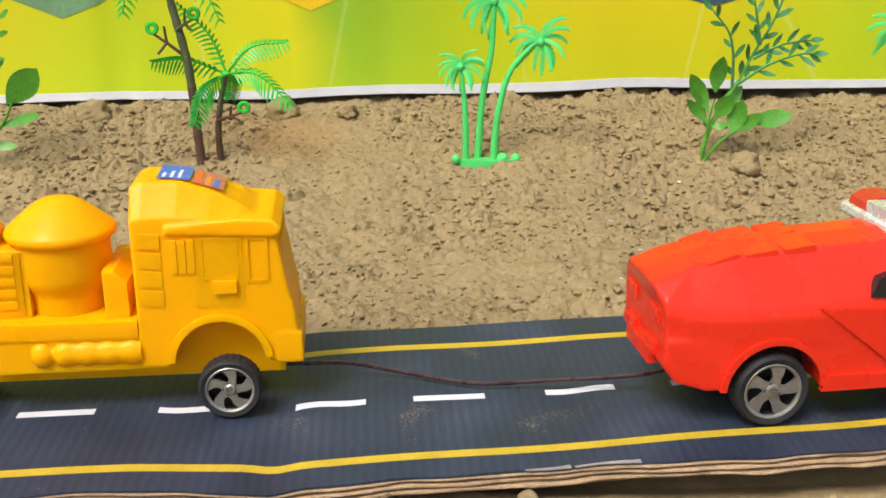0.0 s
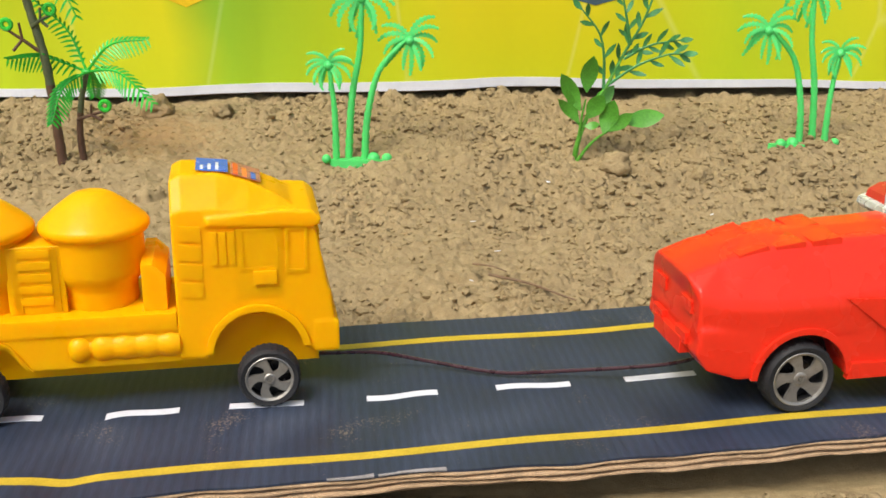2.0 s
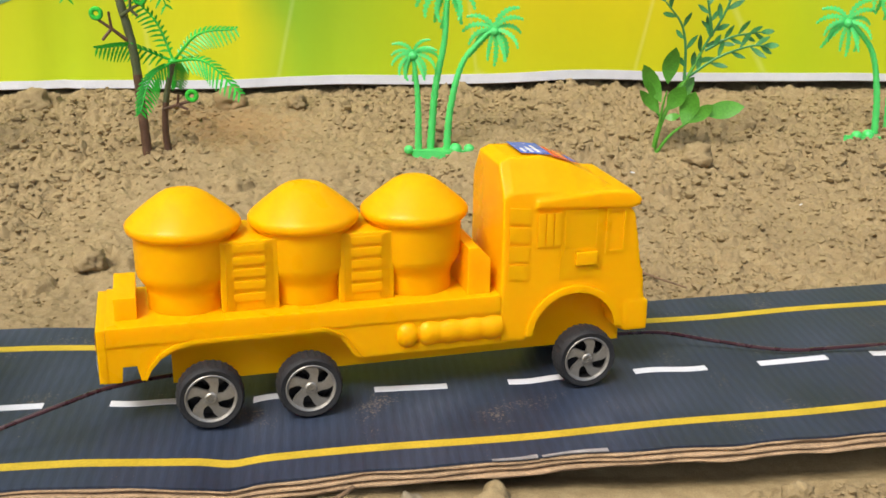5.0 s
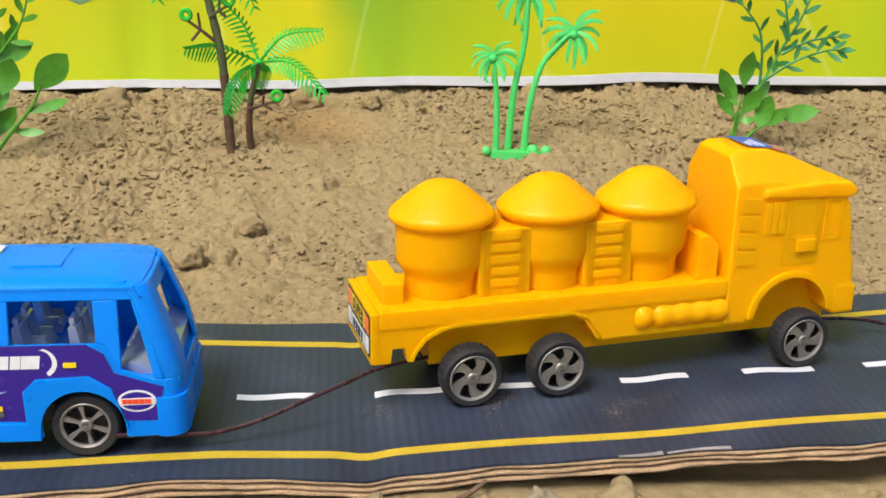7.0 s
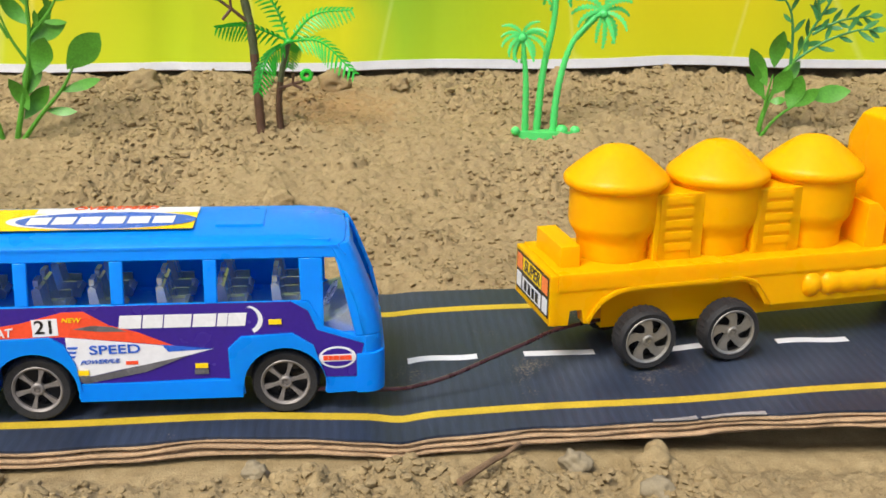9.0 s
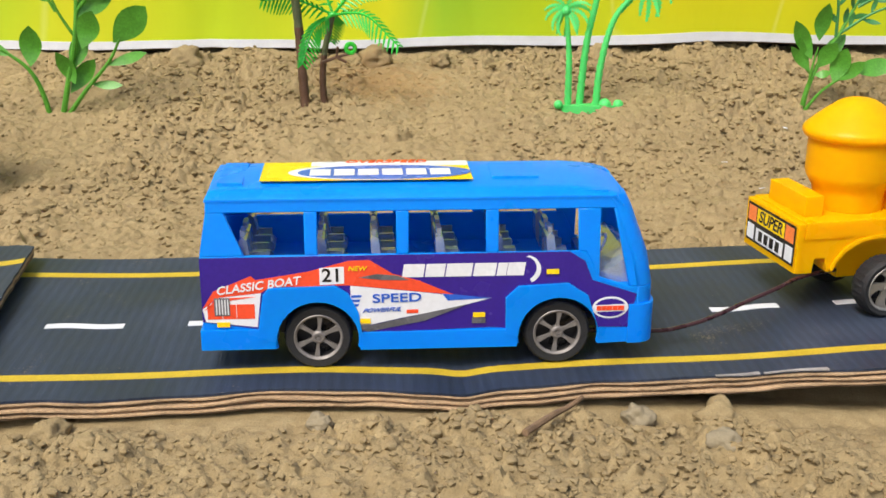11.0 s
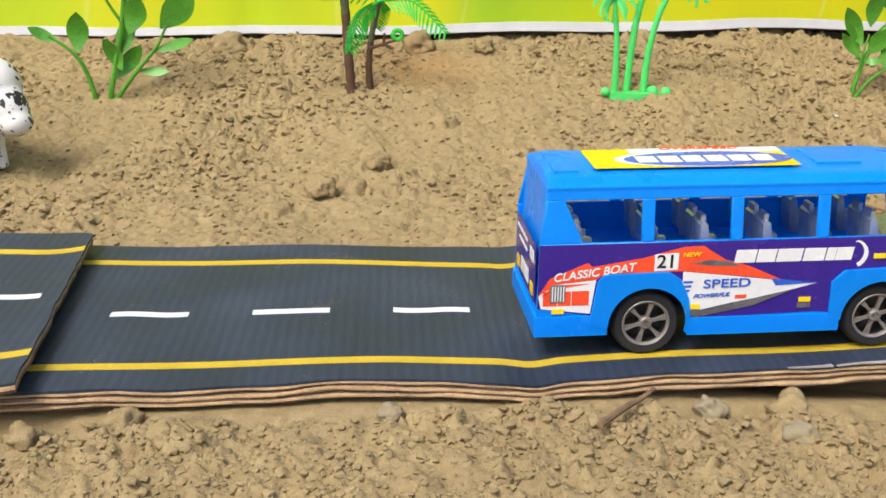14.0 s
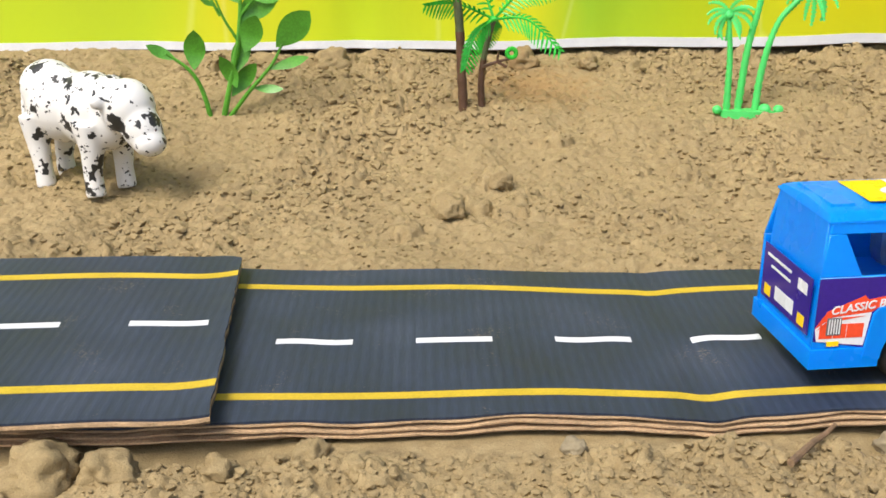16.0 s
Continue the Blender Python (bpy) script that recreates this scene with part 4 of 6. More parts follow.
    for y0, y1, z0, z1, mat in ((0.011, 0.035, 0.0325, 0.0385, STICK_YELLOW), (0.011, 0.035, 0.0250, 0.0305, STICK_WHITE), (0.003, 0.010, 0.0325, 0.0385, STICK_ORANGE), (0.036, 0.043, 0.0325, 0.0385, STICK_ORANGE), (0.003, 0.009, 0.0250, 0.0310, STICK_WHITE), (0.037, 0.043, 0.0250, 0.0310, STICK_WHITE)):
        share("printed_field", finish("printed_field", box(bmesh.new(), -0.03665, -0.0365, y0, y1, z0, z1), mat), plate, back)
    lettering("printed_word", "SUPER", 0.0068, BLACK, plate, face(0.023, 0.0355) @ Matrix.Translation((0, 0, 0.00015)), 0.95, 0.2)
    for y in (0.014, 0.019, 0.024, 0.029):
        share("printed_bar", finish("printed_bar", box(bmesh.new(), -0.0368, -0.0366, y, y + 0.0032, 0.0258, 0.0298), BLACK), plate, back)
    # the body sits in from the outer faces of the wheels
    fit_in = Matrix.Translation((0, 0.008, -0.0040)) @ Matrix.Diagonal((1.02, 0.87, 1.02, 1))
    for o in tr.children_recursive:
        if o.matrix_basis == Matrix.Identity(4) and o.parent.matrix_basis == Matrix.Identity(4):
            o.data.transform(fit_in)
        elif o.parent.matrix_basis == Matrix.Identity(4):
            o.matrix_basis = Matrix.Translation(fit_in @ o.matrix_basis.translation) @ o.matrix_basis.to_3x3().to_4x4() @ Matrix.Diagonal((1.0, 0.87, 1.0, 1)) if o.name.startswith("roof") else Matrix.Translation(fit_in @ o.matrix_basis.translation) @ o.matrix_basis.to_3x3().to_4x4()
    for x in (0.0, 0.0351, 0.1412):
        add_wheel(TRUCK_WHEEL, tr, x, 0.0042, 0.0120)
        add_wheel(TRUCK_WHEEL, tr, x, W - 0.0042, 0.0120, True)
    return tr


# ---------------------------------------------------------------- the blue coach; x runs forwards from its rear axle, y from its near side
def build_bus():
    W = 0.047
    bus = thing("coach", "bright blue plastic toy coach with printed stickers and open windows", "toy bus")
    T = 0.0014
    z_sill, z_top = 0.0420, 0.0563
    bm = bmesh.new()
    low = [(-0.0382, z_sill), (-0.0384, 0.0110), (-0.0330, 0.0090)] + arc(0.0, 0.0118, 0.0138, 194, -14, 18)
    low += [(0.0160, 0.0078)] + arc(0.0822, 0.0118, 0.0138, 194, -14, 18) + [(0.0965, 0.0078), (0.1090, 0.0083), (0.1092, 0.0290), (0.1062, 0.0290), (0.0957, 0.0325), (0.0906, z_sill)]
    for y0, y1 in ((0.0, T), (W - T, W)):
        prism(bm, low, y0, y1)
        for quad in (((-0.0382, z_sill), (-0.0236, z_sill), (-0.0299, z_top), (-0.0378, z_top)), ((-0.0037, z_sill), (0.0006, z_sill), (0.0006, z_top), (-0.0037, z_top)), ((0.0267, z_sill), (0.0309, z_sill), (0.0309, z_top), (0.0267, z_top)),
                     ((0.0567, z_sill), (0.0610, z_sill), (0.0610, z_top), (0.0567, z_top)), ((0.0882, z_sill), (0.0906, z_sill), (0.0957, 0.0325), (0.0955, z_top), (0.0878, z_top)),
                     ((0.1062, 0.0290), (0.1092, 0.0290), (0.1068, 0.0403), (0.1008, z_top), (0.1000, z_top))):
            prism(bm, list(quad), y0, y1)
        prism(bm, [(-0.0378, z_top), (0.1008, z_top), (0.0985, 0.0606), (-0.0374, 0.0602)], y0, y1)
    box(bm, -0.0384, -0.0368, T, W - T, 0.0110, 0.0603)
    # rounded nose: full wall below the windscreen, raked corner posts beside it
    def nose(levels, y_in):
        for near in ((True, False) if y_in else (True,)):
            rows = []
            for z, xf in levels:
                r = 0.0060
                out = [(xf - r + r * math.sin(a), r - r * math.cos(a)) for a in np.linspace(0, math.pi / 2, 8)]
                if y_in:
                    out.append((xf + 0.0004, y_in))
                    inn = [(x - T, y + T * (1 - i / len(out))) for i, (x, y) in enumerate(out)]
                    ring = out + inn[::-1]
                else:
                    out += [(x, W - y) for x, y in out[::-1]]
                    ring = out + [(xf - r, W - T), (xf - 0.002, W - 0.006), (xf - 0.002, 0.006), (xf - r, T)]
                rows.append([bm.verts.new((x, y if near else W - y, z)) for x, y in ring])
            for a, b in zip(rows, rows[1:]):
                for i in range(len(a)):
                    j = (i + 1) % len(a)
                    bm.faces.new((a[i], a[j], b[j], b[i]))
            bm.faces.new(rows[0])
            bm.faces.new(rows[-1])
    nose([(0.0083, 0.1148), (0.0110, 0.1152), (0.0290, 0.1152)], 0.0)
    nose([(0.0290, 0.1152), (0.0403, 0.1128), (0.0563, 0.1068), (0.0606, 0.1045)], 0.0105)
    box(bm, 0.1022, 0.1050, 0.010, W - 0.010, 0.0560, 0.0602)
    bmesh.ops.recalc_face_normals(bm, faces=bm.faces)
    body = part("body", bevelled(bm, 0.0003, 1, 50), BLUE, bus)
    # crowned roof
    bm = bmesh.new()
    rows = []
    for x, h in ((-0.0386, 0.0), (-0.0380, 0.0026), (-0.034, 0.0036), (0.03, 0.0036), (0.088, 0.0034), (0.098, 0.0022), (0.1036, 0.0002), (0.1062, -0.0034)):
        sec = [(-0.0004, 0.0600), (-0.0004, 0.0608), (0.0016, 0.0600 + 0.5 * h + 0.0008), (0.0055, 0.0604 + 0.8 * h), (W / 2, 0.0606 + h + 0.0004), (W - 0.0055, 0.0604 + 0.8 * h), (W - 0.0016, 0.0600 + 0.5 * h + 0.0008), (W + 0.0004, 0.0608), (W + 0.0004, 0.0600)]
        drop = min(0.0, h) * 0.9
        rows.append([bm.verts.new((x, y, z + drop)) for y, z in sec])
    for a, b in zip(rows, rows[1:]):
        for i in range(8):
            bm.faces.new((a[i], b[i], b[i + 1], a[i + 1]))
        bm.faces.new((a[8], b[8], b[0], a[0]))
    bm.faces.new(rows[0])
    bm.faces.new(rows[-1][::-1])
    roof = part("roof", bm, BLUE, bus)
    part("roof_hatch", bevelled(box(bmesh.new(), 0.060, 0.076, 0.013, W - 0.013, 0.0630, 0.0645), 0.0006, 2), BLUE, roof)
    part("roof_unit", bevelled(box(bmesh.new(), -0.0355, -0.024, 0.008, W - 0.008, 0.0630, 0.0643), 0.0004, 2), BLUE, roof)
    part("roof_rib", bevelled(box(bmesh.new(), -0.036, 0.100, 0.0012, 0.0026, 0.0610, 0.0622), 0.0003, 1), BLUE, roof)
    part("floor_pan", bevelled(box(bmesh.new(), -0.0355, 0.114, T + 0.0005, W - T - 0.0005, 0.0272, 0.0290), 0.0004, 1), BLUE, bus)
    part("chassis", bevelled(box(bmesh.new(), -0.030, 0.112, 0.012, W - 0.012, 0.0095, 0.0150), 0.001, 1), BLACK, bus)
    # plated seats in pairs
    bm = bmesh.new()
    sx = [(0.0, 0.0), (0.0075, 0.0), (0.0082, 0.0022), (0.0070, 0.0036), (0.0028, 0.0034), (0.0016, 0.0080), (0.0008, 0.0128), (-0.0006, 0.0138), (-0.0018, 0.0126), (-0.0014, 0.004)]
    prism(bm, sx, -0.0040, 0.0040)
    for y in (-0.0044, 0.0036):
        box(bm, 0.0010, 0.0066, y, y + 0.0008, 0.0034, 0.0062)
    box(bm, -0.0014, 0.0002, -0.0028, 0.0028, 0.0136, 0.0158)
    seat = finish("seat", bevelled(bm, 0.0006, 2), SEAT_METAL)
    bm = bmesh.new()
    box(bm, -0.0320, 0.0880, T + 0.004, W - T - 0.004, 0.0292, 0.0325)
    part("seat_tray", bevelled(bm, 0.0006, 1), BLUE, bus)
    for k, x in enumerate((-0.024, 0.002, 0.020, 0.042, 0.062, 0.080)):
        for y in (0.0105, 0.0200, W - 0.0105):
            share("seat", seat, bus, pose(x, y, 0.0325))
    bm = bmesh.new()
    prism(bm, [(0.094, 0.0292), (0.1125, 0.0292), (0.1125, 0.0350), (0.1060, 0.0385), (0.1010, 0.0345), (0.094, 0.0320)], 0.004, W - 0.004)
    dash = part("dashboard", bevelled(bm, 0.0009, 2), SEAT_METAL, bus, "chrome plated dashboard")
    lathe_m = Matrix.Translation((0.098, 0.014, 0.0395)) @ Matrix.Rotation(radians(-60), 4, "Y")
    part("steering_wheel", lathe(bmesh.new(), [(0.0042, -0.0005), (0.0050, 0.0), (0.0042, 0.0005), (0.0036, 0.0)], 20, lathe_m, closed=True), CHROME, dash)
    # printed side: violet band, racing boat, words
    flat = lambda name, pts, mat, y, parent, t=0.00012: part(name, prism(bmesh.new(), pts, y - t, y), mat, parent)
    band = flat("side_sticker", [(-0.0383, 0.0416), (0.0850, 0.0420), (0.0905, 0.0385), (0.0933, 0.0316), (0.1073, 0.0268), (0.1090, 0.0262), (0.1064, 0.0140), (0.0955, 0.0142)] + arc(0.0822, 0.0118, 0.0140, 10, 170, 14) + [(0.0588, 0.0150), (0.0145, 0.0138)] + arc(0.0, 0.0118, 0.0140, 10, 165, 14) + [(-0.0200, 0.0160), (-0.0383, 0.0190)], PURPLE, -0.00002, bus)
    band["label"] = "glossy violet side sticker with a red and white racing boat"
    y1, y2, y3 = -0.00018, -0.00032, -0.00046
    flat("printed_boat", [(-0.0381, 0.0238), (-0.0343, 0.0299), (-0.0216, 0.0352), (-0.0202, 0.0337), (-0.0029, 0.0364), (0.0108, 0.0400), (0.0176, 0.0402), (0.0255, 0.0351), (0.0343, 0.0325), (0.0461, 0.0272), (0.0284, 0.0293), (0.0108, 0.0313), (-0.0157, 0.0311), (-0.0186, 0.0291), (-0.0323, 0.0278)], STICK_RED, y1, band)
    flat("printed_hull", [(0.0112, 0.0311), (0.0284, 0.0291), (0.0470, 0.0268), (0.0588, 0.0258), (0.0480, 0.0229), (0.0284, 0.0192), (0.0131, 0.0158), (0.0112, 0.0227)], STICK_WHITE, y1, band)
    flat("printed_tail", [(-0.0323, 0.0276), (-0.0186, 0.0290), (-0.0202, 0.0168), (-0.0372, 0.0190), (-0.0381, 0.0236)], STICK_WHITE, y1, band)
    flat("printed_keel", [(0.0131, 0.0156), (0.0284, 0.0190), (0.0510, 0.0238), (0.0363, 0.0180), (0.0167, 0.0143)], STICK_GREY, y2, band)
    flat("printed_cockpit", [(0.0140, 0.0340), (0.0200, 0.0352), (0.0270, 0.0345), (0.0310, 0.0328), (0.0220, 0.0330)], STICK_GREY, y2, band)
    flat("printed_nose", [(0.0420, 0.0278), (0.0588, 0.0258), (0.0440, 0.0252)], STICK_BLUE, y2, band)
    flat("printed_crest", [(-0.0375, 0.0232), (-0.0320, 0.0262), (-0.0205, 0.0278), (-0.0330, 0.0275)], STICK_RED, y2, band)
    number = flat("number_panel", [(0.0010, 0.0316), (0.0092, 0.0320), (0.0092, 0.0380), (0.0010, 0.0376)], STICK_WHITE, y2, band)
    up = lambda x, z, y=y3, tilt=0: Matrix.Translation((x, y, z)) @ Matrix.Rotation(radians(90), 4, "X") @ Matrix.Rotation(radians(tilt), 4, "Z")
    lettering("printed_number", "21", 0.0066, BLACK, band, up(0.0051, 0.0348), 1.05)
    lettering("printed_word", "CLASSIC BOAT", 0.0040, STICK_WHITE, band, up(-0.0195, 0.0316, y3, 7), 1.05, 0.25)
    lettering("printed_word", "NEW", 0.0022, STICK_YELLOW, band, up(0.0135, 0.0372), 1.2, 0.2)
    lettering("printed_word", "SPEED", 0.0044, STICK_BLUE, band, up(0.0268, 0.0264, y3, 1), 1.4)
    lettering("printed_word", "POWERFUL", 0.0020, STICK_BLUE, band, up(0.0215, 0.0222, y3, 2), 1.25, 0.5)
    for k in range(3):
        flat("printed_stripe", [(0.0115, 0.0277 - 0.0016 * k), (0.0150 - 0.0005 * k, 0.0277 - 0.0016 * k), (0.0146 - 0.0005 * k, 0.0269 - 0.0016 * k), (0.0115, 0.0269 - 0.0016 * k)], STICK_BLUE, y2, band)
    flat("printed_tag", [(0.0300, 0.0208), (0.0340, 0.0209), (0.0340, 0.0222), (0.0300, 0.0221)], STICK_RED, y2, band)
    # maker's mark as plain white blocks
    def blocks(x0, x1, z0, z1, n, y, parent, mat, slant=0.0):
        wide = [(1.1, 1.0, 1.35, 1.15, 0.5, 0.9)[k % 6] for k in range(n)]
        for k in range(n):
            a = x0 + (x1 - x0) * sum(wide[:k]) / sum(wide)
            b = a + (x1 - x0) * wide[k] / sum(wide) * 0.94
            flat("printed_block", [(a, z0), (b, z0), (b + slant, z1), (a + slant, z1)], mat, y, parent)
    blocks(0.0285, 0.0700, 0.0338, 0.0384, 6, y1, band, STICK_WHITE, 0.0007)
    swoosh = [(0.0700 + 0.0055 * math.cos(a), 0.0358 + 0.0052 * math.sin(a)) for a in np.linspace(-1.1, 1.3, 12)] + [(0.0700 + 0.0040 * math.cos(a), 0.0362 + 0.0042 * math.sin(a)) for a in np.linspace(1.5, -1.1, 12)]
    flat("printed_swoosh", swoosh, STICK_WHITE, y1, band)
    oval = lambda cx, cz, a, b: [(cx + a * math.cos(t), cz + b * math.sin(t)) for t in np.linspace(0, 2 * math.pi, 29)[:-1]]
    badge = flat("round_badge", oval(0.1000, 0.0214, 0.0063, 0.0040), STICK_WHITE, y1, band)
    flat("badge_field", oval(0.1000, 0.0214, 0.0055, 0.0033), PURPLE, y2, band)
    flat("badge_bar", [(0.0945, 0.0199), (0.1055, 0.0202), (0.1055, 0.0227), (0.0945, 0.0224)], STICK_WHITE, y3, band)
    blocks(0.0952, 0.1048, 0.0205, 0.0222, 6, y3 - 0.00016, band, STICK_RED)
    blocks(-0.0365, -0.0205, 0.0200, 0.0252, 3, y2, band, STICK_RED)
    for x, z in ((-0.0314, 0.0180), (0.0157, 0.0183), (0.0547, 0.0198), (0.0795, 0.0350)):
        flat("marker_light", [(x - 0.0021, z - 0.0008), (x + 0.0021, z - 0.0008), (x + 0.0021, z + 0.0009), (x - 0.0021, z + 0.0009)], STICK_YELLOW, y3, band, 0.0003)
        if z < 0.03 and x > 0:
            flat("marker_base", [(x - 0.0024, z - 0.0030), (x + 0.0022, z - 0.0030), (x + 0.0022, z - 0.0012), (x - 0.0024, z - 0.0012)], STICK_GREY, y3, band, 0.0002)
    grille = flat("printed_grille", [(-0.0342, 0.0212), (-0.0290, 0.0212), (-0.0290, 0.0276), (-0.0342, 0.0276)], STICK_GREY, y3, band)
    for k in range(5):
        x = -0.0336 + 0.00095 * k
        flat("grille_line", [(x, 0.0217), (x + 0.0004, 0.0217), (x + 0.0004, 0.0271), (x, 0.0271)], STICK_WHITE, y3 - 0.00014, band)
    # plain blue wheel surrounds stand proud of the sticker
    for pts, cx in (([(-0.0205, 0.0120), (-0.0180, 0.0285), (-0.0160, 0.0308), (0.0060, 0.0314), (0.0105, 0.0285), (0.0138, 0.0215), (0.0152, 0.0120)], 0.0), ([(0.0640, 0.0120), (0.0637, 0.0258), (0.0680, 0.0300), (0.0850, 0.0308), (0.0920, 0.0262), (0.0968, 0.0120)], 0.0822)):
        ring = pts + arc(cx, 0.0118, 0.0139, 0, 180, 16)
        part("wheel_surround", bevelled(prism(bmesh.new(), ring, -0.0011, 0.0004), 0.0004, 2), BLUE, body)
    lip = [(0.1065, -0.0007)] + [(0.1100 + 0.0062 * math.sin(a), 0.0055 - 0.0062 * math.cos(a)) for a in np.linspace(0, math.pi / 2, 8)]
    lip += [(x, W - y) for x, y in lip[::-1]]
    part("front_bumper", bevelled(prism(bmesh.new(), lip, 0.0082, 0.0225, "z"), 0.0010), BLUE, body)
    part("sill", bevelled(box(bmesh.new(), 0.0142, 0.0680, -0.0008, 0.0010, 0.0078, 0.0142), 0.0006), BLUE, body)
    part("rear_bumper", bevelled(box(bmesh.new(), -0.0392, -0.0142, -0.0008, W + 0.0008, 0.0088, 0.0160), 0.0008), BLUE, body)
    # stickers on the roof and the tail
    zr = 0.0646
    def top(name, x0, x1, ya, yb, mat, parent, k=0):
        return part(name, box(bmesh.new(), x0, x1, ya, yb, zr + 0.0001 * k, zr + 0.0001 * k + 0.00008), mat, parent)
    rs_ = top("roof_sticker", -0.0185, 0.0530, 0.0085, 0.0370, STICK_YELLOW, roof)
    rs_["label"] = "white, blue and yellow printed roof sticker"
    top("printed_field", -0.0020, 0.0530, 0.0300, 0.0370, STICK_WHITE, roof, 1)
    el = [(0.0215 + 0.0310 * math.cos(t), 0.0200 + 0.0120 * math.sin(t)) for t in np.linspace(0, 2 * math.pi, 41)[:-1]]
    el2 = [(0.0235 + 0.0298 * math.cos(t), 0.0195 + 0.0108 * math.sin(t)) for t in np.linspace(0, 2 * math.pi, 41)[:-1]]
    part("printed_oval", prism(bmesh.new(), el, zr + 0.00020, zr + 0.00026, "z"), STICK_WHITE, roof)
    part("printed_oval", prism(bmesh.new(), el2, zr + 0.00028, zr + 0.00034, "z"), STICK_BLUE, roof)
    for k in range(6):
        x = -0.0020 + 0.0082 * k
        top("printed_block", x, x + 0.0070, 0.0145, 0.0238, STICK_WHITE, roof, 4)
    lettering("printed_word", "OVERSPEED", 0.0050, STICK_RED, roof, Matrix.Translation((0.0240, 0.0343, zr + 0.0003)), 1.1, 0.2)
    plate = part("tail_sticker", box(bmesh.new(), -0.0388, -0.03845, 0.004, W - 0.004, 0.0195, 0.0400), PURPLE, bus, "violet tail sticker with white print")
    for y0, y1_, z0, z1, mat in ((0.007, 0.014, 0.033, 0.037, STICK_WHITE), (0.020, 0.036, 0.0325, 0.0334, STICK_WHITE), (0.020, 0.040, 0.0360, 0.0370, STICK_WHITE), (0.007, 0.012, 0.021, 0.025, STICK_YELLOW), (0.035, 0.040, 0.021, 0.025, STICK_YELLOW), (0.016, 0.031, 0.0220, 0.0270, STICK_WHITE)):
        share("printed_field", finish("printed_field", box(bmesh.new(), -0.0390, -0.0388, y0, y1_, z0, z1), mat), plate, Matrix())
    # sides and tail lean in a little above the sill
    for o in bus.children_recursive:
        if o.name.startswith("seat") and not o.name.startswith("seat_tray"):
            continue
        if o.matrix_basis == Matrix.Identity(4):
            for v in o.data.vertices:
                k = max(0.0, (v.co.z - 0.042) / 0.019)
                v.co.y += (W / 2 - v.co.y) / (W / 2) * 0.0030 * k
                if v.co.x > 0.096 and v.co.z > 0.055 and o.name.startswith(("roof", "printed")):
                    v.co.x -= 0.0055 * abs((v.co.y - W / 2) / (W / 2)) ** 5
                if v.co.x < -0.034:
                    v.co.x += 0.0028 * k
    for x in (0.0, 0.0822):
        add_wheel(BUS_WHEEL, bus, x, 0.0052, 0.0118)
        add_wheel(BUS_WHEEL, bus, x, W - 0.0052, 0.0118, True)
    return bus


